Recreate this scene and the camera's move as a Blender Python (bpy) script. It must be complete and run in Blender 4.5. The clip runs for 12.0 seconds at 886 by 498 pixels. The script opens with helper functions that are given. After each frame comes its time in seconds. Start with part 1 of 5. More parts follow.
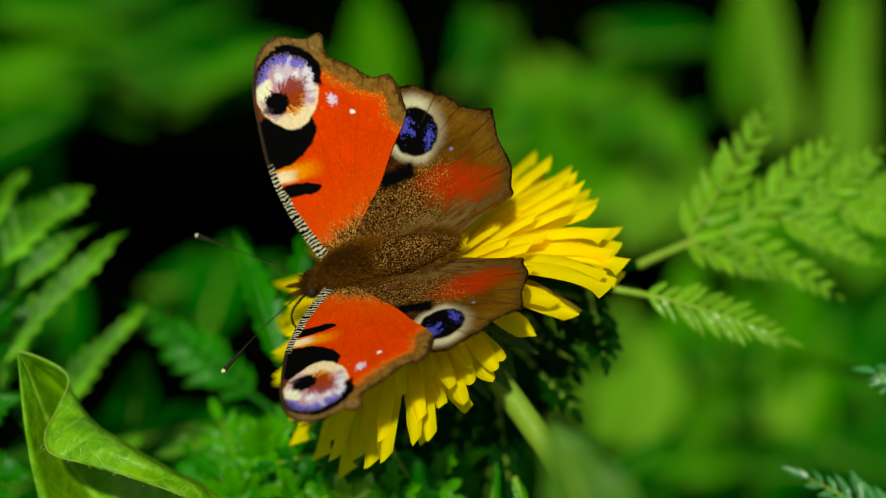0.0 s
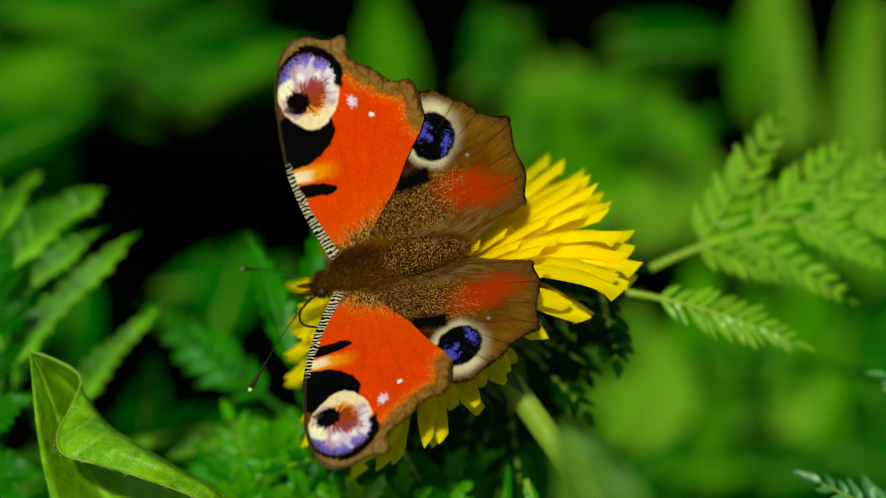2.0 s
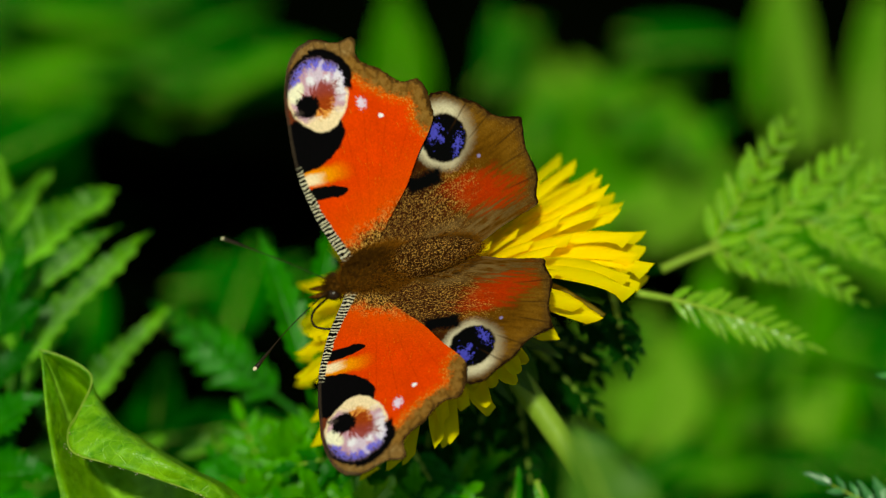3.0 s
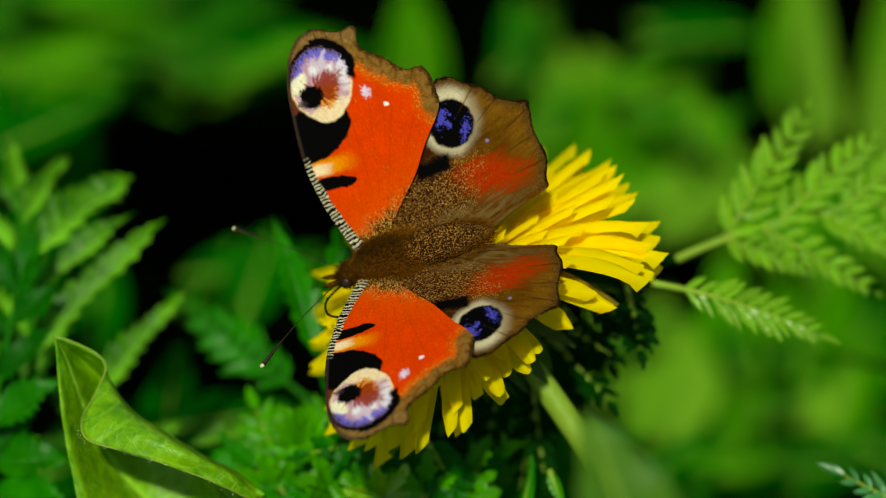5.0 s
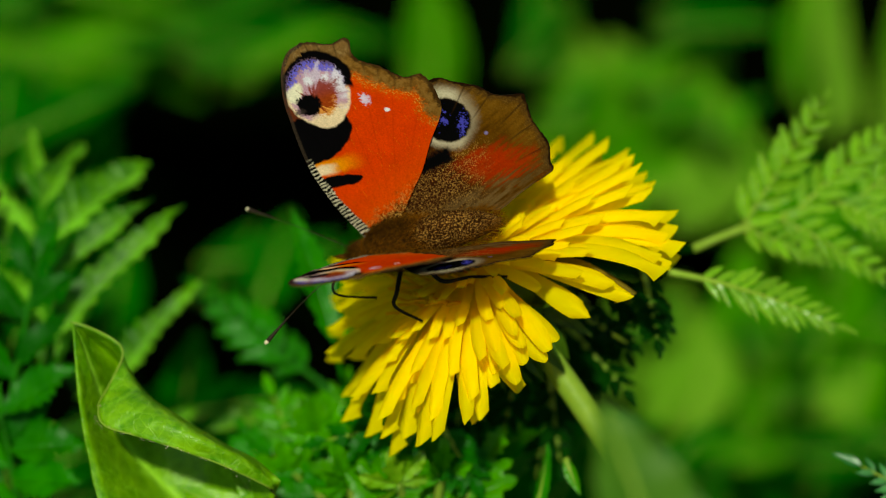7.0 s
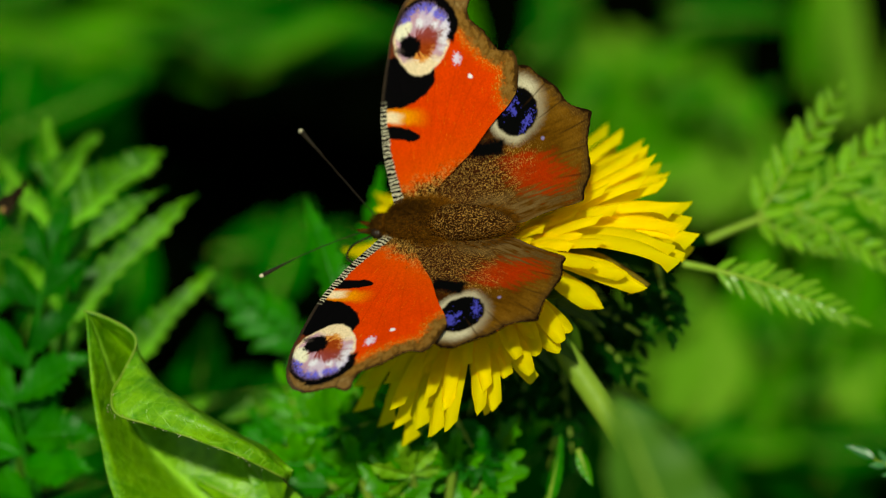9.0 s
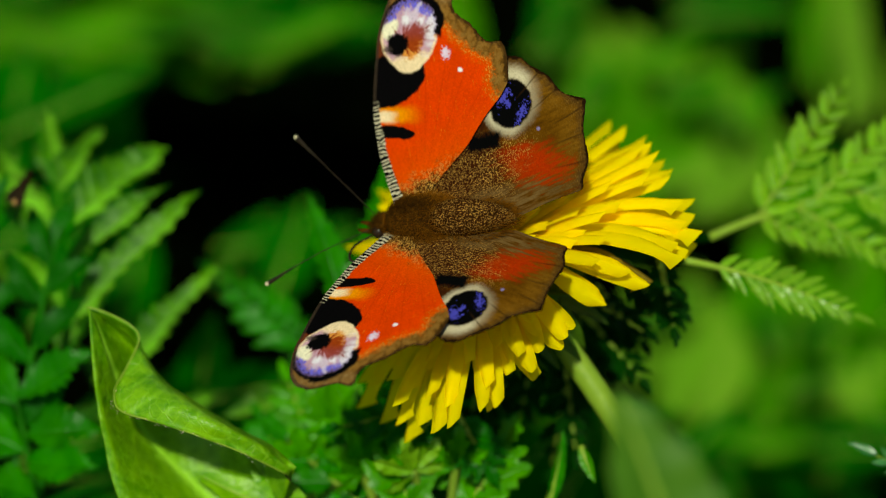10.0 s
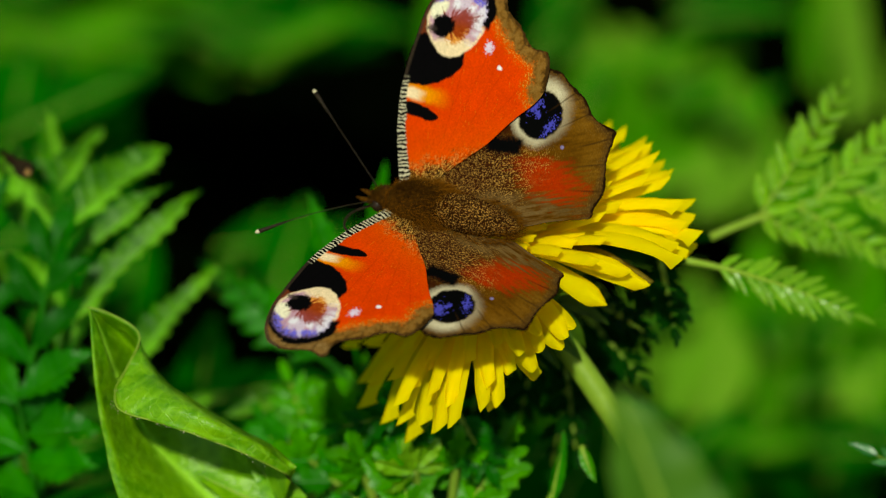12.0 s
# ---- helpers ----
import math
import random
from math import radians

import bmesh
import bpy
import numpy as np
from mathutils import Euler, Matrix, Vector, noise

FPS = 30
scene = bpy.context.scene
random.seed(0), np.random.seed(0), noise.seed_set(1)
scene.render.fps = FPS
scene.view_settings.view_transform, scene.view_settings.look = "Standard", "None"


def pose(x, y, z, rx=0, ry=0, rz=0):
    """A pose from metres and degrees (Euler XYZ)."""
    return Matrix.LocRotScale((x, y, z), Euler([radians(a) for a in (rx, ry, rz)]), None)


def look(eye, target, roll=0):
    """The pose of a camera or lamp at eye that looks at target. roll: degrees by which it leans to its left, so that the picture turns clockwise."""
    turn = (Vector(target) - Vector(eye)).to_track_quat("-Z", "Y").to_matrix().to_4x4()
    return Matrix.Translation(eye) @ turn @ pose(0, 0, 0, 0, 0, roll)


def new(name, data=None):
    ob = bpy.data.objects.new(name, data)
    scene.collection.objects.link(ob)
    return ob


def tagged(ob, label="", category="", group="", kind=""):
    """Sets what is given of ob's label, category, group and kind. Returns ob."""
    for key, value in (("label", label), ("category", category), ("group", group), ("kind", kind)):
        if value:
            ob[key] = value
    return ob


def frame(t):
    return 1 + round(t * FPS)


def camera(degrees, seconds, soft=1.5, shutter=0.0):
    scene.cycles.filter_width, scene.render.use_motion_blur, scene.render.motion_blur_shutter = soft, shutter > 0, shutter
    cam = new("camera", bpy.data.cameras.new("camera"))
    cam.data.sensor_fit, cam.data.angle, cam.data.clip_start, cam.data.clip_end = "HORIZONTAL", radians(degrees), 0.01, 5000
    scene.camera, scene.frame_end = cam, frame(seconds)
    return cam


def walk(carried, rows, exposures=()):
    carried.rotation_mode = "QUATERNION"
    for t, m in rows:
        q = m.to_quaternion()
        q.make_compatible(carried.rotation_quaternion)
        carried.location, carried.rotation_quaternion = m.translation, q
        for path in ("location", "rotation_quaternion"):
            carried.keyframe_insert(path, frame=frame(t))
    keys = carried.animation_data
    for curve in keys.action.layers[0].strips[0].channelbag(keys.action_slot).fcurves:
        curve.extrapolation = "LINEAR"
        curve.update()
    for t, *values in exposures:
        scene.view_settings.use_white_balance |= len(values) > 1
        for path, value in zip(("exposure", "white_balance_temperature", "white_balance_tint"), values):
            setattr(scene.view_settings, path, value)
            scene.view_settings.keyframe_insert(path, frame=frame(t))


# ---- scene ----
# Coordinates of the plan: millimetres about the flower head, x to the right, y up the
# tilted picture plane, z towards the lens, which looks 40 degrees down on the meadow.
MM = 0.001
TILT = radians(40)
HEAD = Vector((0.0, 0.0, 0.30))
PLAN = Matrix(((1, 0, 0), (0, math.sin(TILT), -math.cos(TILT)), (0, math.cos(TILT), math.sin(TILT))))


def at(x, y, z):
    return HEAD + PLAN @ Vector((x, y, z)) * MM


# ---- camera ----
cam = camera(20.0, 12.0, soft=1.1)
EYE = at(0, 0, 320)
PAN = [(0, 0, 0), (0.5, 2, 2), (1, 7, 3), (1.5, 12, 3), (2, 22, 4), (2.5, 33.5, 4.5), (3, 42, 4.5), (5, 67, -15.5), (5.5, 75, -20),
       (6, 84, -26), (6.5, 91.5, -33), (7, 97.5, -37.5), (9, 121, -55), (9.5, 124, -58), (10, 126, -61), (10.5, 128.5, -62.5),
       (11, 128.5, -63), (11.5, 128.5, -62.5), (12, 127, -61)]
walk(cam, [(t, look(EYE, at(-x / 13.894, y / 13.894, 0))) for t, x, y in PAN], exposures=[(0, -0.34, 7300, -15), (12, -0.34, 7300, -15)])
cam.data.dof.use_dof = True
cam.data.dof.focus_distance = 0.304
cam.data.dof.aperture_fstop = 12.0

# ---- light ----
world = bpy.data.worlds.new("sky")
scene.world = world
world.use_nodes = True
sky = world.node_tree.nodes.new("ShaderNodeTexSky")
sky.sky_type, sky.sun_disc = "NISHITA", False
SUN_ELEVATION, SUN_TURN = radians(58), radians(-172)
sky.sun_elevation, sky.sun_rotation = SUN_ELEVATION, SUN_TURN
back = world.node_tree.nodes["Background"]
back.inputs["Strength"].default_value = 0.085
world.node_tree.links.new(sky.outputs[0], back.inputs[0])
sun = new("sun", bpy.data.lights.new("sun", "SUN"))
sun.data.energy, sun.data.angle, sun.data.color = 4.8, radians(2.5), (1.0, 0.96, 0.88)
way = Vector((math.sin(SUN_TURN) * math.cos(SUN_ELEVATION), math.cos(SUN_TURN) * math.cos(SUN_ELEVATION), math.sin(SUN_ELEVATION)))
sun.matrix_world = look(way * 3, (0, 0, 0))


# ---- materials ----
def shader(name):
    m = bpy.data.materials.new(name)
    m.use_nodes = True
    t = m.node_tree
    return m, t, t.nodes["Principled BSDF"], t.links


def noisy(t, scale, detail=4.0, rough=0.6, coords="Object"):
    tc = t.nodes.new("ShaderNodeTexCoord")
    n = t.nodes.new("ShaderNodeTexNoise")
    n.inputs["Scale"].default_value, n.inputs["Detail"].default_value, n.inputs["Roughness"].default_value = scale, detail, rough
    t.links.new(tc.outputs[coords], n.inputs["Vector"])
    return n


def ramp(t, fac, stops):
    r = t.nodes.new("ShaderNodeValToRGB")
    while len(r.color_ramp.elements) < len(stops):
        r.color_ramp.elements.new(0.5)
    for e, (p, c) in zip(r.color_ramp.elements, stops):
        e.position, e.color = p, (*c, 1)
    t.links.new(fac, r.inputs[0])
    return r


def bump(t, height, strength, distance, target):
    b = t.nodes.new("ShaderNodeBump")
    b.inputs["Strength"].default_value, b.inputs["Distance"].default_value = strength, distance
    t.links.new(height, b.inputs["Height"])
    t.links.new(b.outputs[0], target)
    return b


def vary(t, color, amount):
    """Each object a little lighter or darker than the next."""
    info, hsv, mp = t.nodes.new("ShaderNodeObjectInfo"), t.nodes.new("ShaderNodeHueSaturation"), t.nodes.new("ShaderNodeMapRange")
    mp.inputs["To Min"].default_value, mp.inputs["To Max"].default_value = 1 - amount, 1 + amount
    t.links.new(info.outputs["Random"], mp.inputs["Value"])
    t.links.new(mp.outputs[0], hsv.inputs["Value"])
    t.links.new(color, hsv.inputs["Color"])
    return hsv.outputs[0]


def leaf_material(name, dark, light, trans=0.35, rough=0.42, scale=350.0, relief=0.4, random_value=0.18, veins=False, gloss=0.2, glow=(1.25, 1.4, 0.4), spread=0.2):
    m, t, p, links = shader(name)
    n = noisy(t, scale, 5, 0.62)
    big = noisy(t, scale * 0.12, 2, 0.5)
    mix = t.nodes.new("ShaderNodeMath")
    mix.operation = "MULTIPLY_ADD"
    mix.inputs[1].default_value = 0.55
    half = t.nodes.new("ShaderNodeMath")
    half.operation, half.inputs[1].default_value = "MULTIPLY", 0.45
    links.new(big.outputs[0], half.inputs[0])
    links.new(n.outputs[0], mix.inputs[0])
    links.new(half.outputs[0], mix.inputs[2])
    c = ramp(t, mix.outputs[0], [(0.5 - spread, dark), (0.5 + spread, light)]).outputs[0]
    height = n.outputs[0]
    if veins:
        att = t.nodes.new("ShaderNodeAttribute")
        att.attribute_name = "vein"
        cells, tc = t.nodes.new("ShaderNodeTexVoronoi"), t.nodes.new("ShaderNodeTexCoord")
        cells.feature, cells.inputs["Scale"].default_value = "DISTANCE_TO_EDGE", 640.0
        links.new(tc.outputs["Object"], cells.inputs["Vector"])
        net = t.nodes.new("ShaderNodeMapRange")
        net.inputs["From Min"].default_value, net.inputs["From Max"].default_value = 0.05, 0.01
        net.inputs["To Max"].default_value = 0.2
        links.new(cells.outputs["Distance"], net.inputs["Value"])
        both = t.nodes.new("ShaderNodeMath")
        both.operation, both.use_clamp = "ADD", True
        links.new(net.outputs[0], both.inputs[0])
        links.new(att.outputs["Fac"], both.inputs[1])
        relief_sum = t.nodes.new("ShaderNodeMath")
        relief_sum.operation, relief_sum.inputs[1].default_value = "MULTIPLY_ADD", -0.45
        links.new(both.outputs[0], relief_sum.inputs[0])
        links.new(n.outputs[0], relief_sum.inputs[2])
        height = relief_sum.outputs[0]
        mx = t.nodes.new("ShaderNodeMixRGB")
        mx.inputs[2].default_value = (*[min(1, v * 1.5 + 0.03) for v in light], 1)
        links.new(both.outputs[0], mx.inputs[0])
        links.new(c, mx.inputs[1])
        c = mx.outputs[0]
    c = vary(t, c, random_value)
    links.new(c, p.inputs["Base Color"])
    p.inputs["Roughness"].default_value = rough
    p.inputs["Specular IOR Level"].default_value = gloss
    b = bump(t, height, relief, 0.0004, p.inputs["Normal"])
    tr, ms = t.nodes.new("ShaderNodeBsdfTranslucent"), t.nodes.new("ShaderNodeMixShader")
    gain = t.nodes.new("ShaderNodeMixRGB")
    gain.blend_type, gain.inputs[0].default_value, gain.inputs[2].default_value = "MULTIPLY", 1.0, (*glow, 1)
    links.new(c, gain.inputs[1])
    links.new(gain.outputs[0], tr.inputs["Color"])
    links.new(b.outputs[0], tr.inputs["Normal"])
    ms.inputs[0].default_value = trans
    links.new(p.outputs[0], ms.inputs[1])
    links.new(tr.outputs[0], ms.inputs[2])
    links.new(ms.outputs[0], t.nodes["Material Output"].inputs[0])
    return m


def plain_material(name, dark, light, rough=0.6, scale=400.0, relief=0.3, random_value=0.1, spec=0.3):
    m, t, p, links = shader(name)
    n = noisy(t, scale, 5, 0.6)
    c = vary(t, ramp(t, n.outputs[0], [(0.3, dark), (0.7, light)]).outputs[0], random_value)
    links.new(c, p.inputs["Base Color"])
    p.inputs["Roughness"].default_value, p.inputs["Specular IOR Level"].default_value = rough, spec
    bump(t, n.outputs[0], relief, 0.0003, p.inputs["Normal"])
    return m


def scale_material(name):
    """Wing and body scales: the pattern comes with the mesh, a fine shimmer of scales lies over it."""
    m, t, p, links = shader(name)
    att = t.nodes.new("ShaderNodeVertexColor")
    att.layer_name = "scales"
    n = noisy(t, 5200.0, 3, 0.7)
    mp = t.nodes.new("ShaderNodeMapRange")
    mp.inputs["From Min"].default_value, mp.inputs["From Max"].default_value = 0.25, 0.75
    mp.inputs["To Min"].default_value, mp.inputs["To Max"].default_value = 0.86, 1.12
    hsv = t.nodes.new("ShaderNodeHueSaturation")
    links.new(n.outputs[0], mp.inputs["Value"])
    links.new(mp.outputs[0], hsv.inputs["Value"])
    links.new(att.outputs[0], hsv.inputs["Color"])
    links.new(hsv.outputs[0], p.inputs["Base Color"])
    p.inputs["Roughness"].default_value, p.inputs["Specular IOR Level"].default_value = 0.7, 0.0
    bump(t, n.outputs[0], 0.35, 0.00008, p.inputs["Normal"])
    return m


SCALES = scale_material("wing_scales")
FUR = plain_material("body_fur", (0.055, 0.017, 0.0015), (0.25, 0.092, 0.008), 0.8, 2500, spec=0.0)
FUR_DARK = plain_material("dark_fur", (0.014, 0.005, 0.0006), (0.10, 0.038, 0.003), 0.7, 2500, spec=0.03)
CHITIN = plain_material("dark_chitin", (0.009, 0.006, 0.004), (0.03, 0.018, 0.010), 0.5, 2500, spec=0.12)
FLY_DARK = plain_material("fly_skin", (0.005, 0.003, 0.001), (0.022, 0.012, 0.003), 0.6, 1500, spec=0.05)
PALE = plain_material("pale_club_tip", (0.5, 0.4, 0.25), (0.75, 0.65, 0.45), 0.5, 2500)
PALE_BROWN = plain_material("tan_skin", (0.3, 0.15, 0.05), (0.5, 0.28, 0.1), 0.6, 2000, spec=0.1)
EYE_DARK = plain_material("compound_eye", (0.015, 0.008, 0.005), (0.03, 0.016, 0.01), 0.25, 4000)
YELLOW = leaf_material("yellow_floret", (0.86, 0.69, 0.0), (0.94, 0.78, 0.0), 0.5, 0.6, 500, 0.3, 0.07, gloss=0.05, glow=(1.4, 1.3, 0.3))
YELLOW_DEEP = leaf_material("deep_yellow_style", (0.80, 0.47, 0.0), (0.90, 0.58, 0.0), 0.25, 0.6, 900, 0.3, 0.12, gloss=0.05, glow=(1.4, 1.3, 0.3))
BRACT = leaf_material("green_bract", (0.03, 0.07, 0.003), (0.07, 0.14, 0.006), 0.15, 0.5, 500)
WITHERED = leaf_material("withered_floret", (0.07, 0.05, 0.003), (0.17, 0.12, 0.008), 0.15, 0.6, 600)
STEM = leaf_material("flower_stalk", (0.17, 0.28, 0.015), (0.32, 0.45, 0.06), 0.1, 0.5, 250, gloss=0.2)
LEAF_BRIGHT = leaf_material("bright_leaf", (0.03, 0.21, 0), (0.115, 0.42, 0.001), 0.4, 0.36, 300, gloss=0.25)
# ridged leaf whose vein attribute also paints a lit half and a shaded half
LEAF_RIDGED_LIT = leaf_material("half_lit_ridged_leaf", (0.002, 0.068, 0), (0.145, 0.37, 0.004), 0.4, 0.42, 300, 0.8, veins=True, gloss=0.25, spread=0.14)
LEAF_PALE = leaf_material("pale_feathery_leaf", (0.10, 0.31, 0.002), (0.36, 0.60, 0.03), 0.4, 0.36, 300, gloss=0.7)
LEAF_MID = leaf_material("mid_green_leaf", (0.008, 0.145, 0), (0.045, 0.295, 0.0005), 0.4, 0.36, 300, gloss=0.22)
LEAF_OLIVE = leaf_material("olive_leaf", (0.045, 0.13, 0.006), (0.09, 0.20, 0.015), 0.3, 0.5, 200, gloss=0.2)
LEAF_FROST = leaf_material("blue_green_leaf", (0.02, 0.16, 0.02), (0.12, 0.34, 0.10), 0.3, 0.35, 300, gloss=0.8)
LEAF_DEEP = leaf_material("deep_green_leaf", (0.004, 0.085, 0), (0.02, 0.19, 0.0003), 0.4, 0.45, 300, gloss=0.15)
# shaded copy of the leaf green: the flower's shade is put into the colour
LEAF_SHADE = leaf_material("shade_dark_leaf", (0.0012, 0.018, 0.0), (0.005, 0.05, 0.0006), 0.25, 0.6, 300, gloss=0.05)
LEAF_HERO = leaf_material("folded_leaf", (0.055, 0.195, 0.0015), (0.20, 0.40, 0.009), 0.03, 0.36, 420, 0.9, 0.05, veins=True, gloss=0.28, spread=0.11)
LEAF_FAR = leaf_material("meadow_leaf", (0.0012, 0.078, 0), (0.013, 0.18, 0), 0.4, 0.7, 60, gloss=0.05)
LEAF_FAR_PALE = leaf_material("pale_meadow_leaf", (0.028, 0.18, 0), (0.085, 0.31, 0.002), 0.4, 0.7, 60, gloss=0.05)
LEAF_FAR_LIGHT = leaf_material("light_meadow_leaf", (0.11, 0.29, 0.010), (0.22, 0.43, 0.03), 0.45, 0.7, 60, gloss=0.05)
# soil far darker than earth: deep shade between the plants is in its colour
SOIL = plain_material("shade_black_soil", (0.0002, 0.0004, 0.0001), (0.0009, 0.0014, 0.0003), 1.0, 90, 0.8, 0.0, 0.0)
GRASS = leaf_material("meadow_grass", (0.02, 0.10, 0.0), (0.08, 0.25, 0.003), 0.4, 0.6, 12, gloss=0.1)


# ---- mesh helpers ----
def mesh(name, verts, faces, material, smooth=True):
    me = bpy.data.meshes.new(name)
    me.from_pydata([tuple(v) for v in verts], [], [tuple(f) for f in faces])
    me.materials.append(material)
    if smooth:
        me.shade_smooth()
    return me


def thing(name, m, label, category, group="", kind=""):
    ob = new(name)
    ob.empty_display_size = 0.005
    ob.matrix_basis = m
    return tagged(ob, label, category, group, kind)


def part(name, me, parent, m=None, label=""):
    ob = new(name, me)
    ob.parent = parent
    if m is not None:
        ob.matrix_basis = m
    return tagged(ob, label)


def aim(p, q, up=(0, 0, 1)):
    """A pose at p whose x axis points to q and whose z axis leans to up."""
    x = (Vector(q) - Vector(p)).normalized()
    y = Vector(up).cross(x).normalized()
    z = x.cross(y)
    m = Matrix((x, y, z)).transposed().to_4x4()
    m.translation = p
    return m


def tube(points, radii, n=10):
    pts = [Vector(p) for p in points]
    verts, faces, side = [], [], None
    for i, p in enumerate(pts):
        d = (pts[min(i + 1, len(pts) - 1)] - pts[max(i - 1, 0)]).normalized()
        if side is None:
            side = d.orthogonal().normalized()
        side = (side - d * side.dot(d)).normalized()
        other = d.cross(side)
        verts += [p + (side * math.cos(a) + other * math.sin(a)) * radii[i] for a in (2 * math.pi * k / n for k in range(n))]
    for i in range(len(pts) - 1):
        for k in range(n):
            faces.append((i * n + k, i * n + (k + 1) % n, (i + 1) * n + (k + 1) % n, (i + 1) * n + k))
    faces += [tuple(range(n))[::-1], tuple(range((len(pts) - 1) * n, len(pts) * n))]
    return verts, faces


def bent(p, q, sag, n=10):
    """Points from p to q on a bow that leans by the vector sag."""
    p, q, sag = Vector(p), Vector(q), Vector(sag)
    return [p.lerp(q, i / (n - 1)) + sag * 4 * (i / (n - 1)) * (1 - i / (n - 1)) for i in range(n)]


def blade(length, width, teeth=8, bite=0.35, cup=0.25, droop=0.15, peak=0.4, seed=0, wave=0.05, lean=0.35, rib=0.04):
    """A toothed leaf blade along x with a creased midrib, metres."""
    rnd = random.Random(seed)
    n = teeth * 4 + 1
    cols = (-1.0, -0.55, -0.12, 0.0, 0.12, 0.55, 1.0)
    verts, faces = [], []
    ph = rnd.random() * 6
    for i in range(n):
        s = i / (n - 1)
        e = math.log(0.5) / math.log(peak)
        body = max(0.0, math.sin(math.pi * s ** e)) ** 0.8 * width / 2
        saw = (s * teeth) % 1.0
        body *= 1 - bite * (1 - saw if saw > 0 else 1) * (0.6 + 0.4 * s) * (0.8 + 0.4 * rnd.random())
        body = max(body, width * 0.012 * (1 - s) + 0.00003)
        for c in cols:
            y = c * body
            z = cup * abs(y) - droop * length * s * s + wave * width * math.sin(ph + s * 9 + c) * abs(c) + rib * width * abs(c) * math.sin(2 * math.pi * s * teeth)
            verts.append((length * s + abs(c) * body * lean * (1 - s), y, z - (0.03 * width if c == 0 else 0)))
    k = len(cols)
    for i in range(n - 1):
        for c in range(k - 1):
            faces.append((i * k + c, (i + 1) * k + c, (i + 1) * k + c + 1, i * k + c + 1))
    return verts, faces


# ---- ground ----
def build_ground():
    n, half = 60, 60.0
    xs = [math.copysign(abs(u) ** 5, u) * half for u in np.linspace(-1, 1, n)]
    verts = [(x, y, noise.noise(Vector((x, y, 0)) * 9) * 0.012 + noise.noise(Vector((x, y, 3)) * 40) * 0.004) for x in xs for y in xs]
    faces = [(i * n + j, (i + 1) * n + j, (i + 1) * n + j + 1, i * n + j + 1) for i in range(n - 1) for j in range(n - 1)]
    # near-black soil colour stands in for the shade in the gaps
    tagged(new("ground", mesh("ground", verts, faces, SOIL)), "soil of the meadow, coloured near black for the deep shade under the plants", "ground", kind="structure")


build_ground()

# ---- dandelion ----
AXIS = (PLAN @ Vector((-0.50, 0.65, 0.57))).normalized()
FLOWER_AT = at(-2.2, -5.0, 1.0)


def floret_mesh(length, width, seed, curve, twist=0.0, material=YELLOW, name="ray_floret", side=None):
    """A strap-shaped ray floret along x with a toothed tip and long grooves."""
    rnd = random.Random(seed)
    rows, cols = 13, 7
    tip = [rnd.uniform(-0.03, 0.01) * length for _ in range(cols)]
    verts, faces = [], []
    bow = rnd.uniform(-0.05, 0.05) if side is None else side
    for i in range(rows):
        s = i / (rows - 1)
        w = width / 2 * (0.5 + 0.5 * min(1, s * 1.6)) * (1 - 0.42 * max(0, (s - 0.7) / 0.3) ** 2)
        for c in range(cols):
            k = c / (cols - 1) * 2 - 1
            x = length * s - 0.85 * width * k * k * max(0.0, (s - 0.75) / 0.25) ** 2
            if i == rows - 1:
                x += tip[c] * 0.35 + (0.08 * width if c % 2 else -0.05 * width)
            a = twist * s
            y = k * w
            z = -0.30 * width * k * k * (0.3 + 0.7 * s) + 0.45 * width * k * k * max(0, 0.5 - s) + (0.07 * width if c % 2 else 0)
            verts.append((x, y * math.cos(a) - z * math.sin(a) + bow * length * s * s, y * math.sin(a) + z * math.cos(a) - curve * length * s * s + 0.02 * length * math.sin(3 * s)))
    for i in range(rows - 1):
        for c in range(cols - 1):
            faces.append((i * cols + c, (i + 1) * cols + c, (i + 1) * cols + c + 1, i * cols + c + 1))
    return mesh(name, verts, faces, material)


def spline3(pts, n):
    out = []
    p = [Vector(v) for v in pts]
    q = [p[0] * 2 - p[1]] + p + [p[-1] * 2 - p[-2]]
    for i in range(n):
        t = i / (n - 1) * (len(p) - 1)
        k = min(int(t), len(p) - 2)
        s = t - k
        a, b, c, d = q[k:k + 4]
        out.append(0.5 * (2 * b + (c - a) * s + (2 * a - 5 * b + 4 * c - d) * s * s + (3 * b - a - 3 * c + d) * s ** 3))
    return out


# how far the florets reach from the middle of the head, by direction, in millimetres
REACH_TURN = (-180, -162, -147, -131, -115, -104, -89, -81, -68, -45, -23, -10, 3, 17, 27, 40, 61, 90, 130, 164, 180)
REACH = (20.3, 20.5, 23.8, 26.2, 25.9, 24.3, 20.7, 16.6, 15.1, 14.5, 15.0, 19.6, 26.0, 27.4, 24.9, 23.9, 19.9, 17.3, 17.5, 19.8, 20.3)


def seen(p):
    """A point of the world from the middle of the head, in millimetres of the plane of the head."""
    v, c = PLAN.transposed() @ (p - HEAD) / MM, PLAN.transposed() @ (FLOWER_AT - HEAD) / MM
    k, j = 320 / (320 - v.z), 320 / (320 - c.z)
    return Vector((v.x * k - c.x * j, v.y * k - c.y * j))


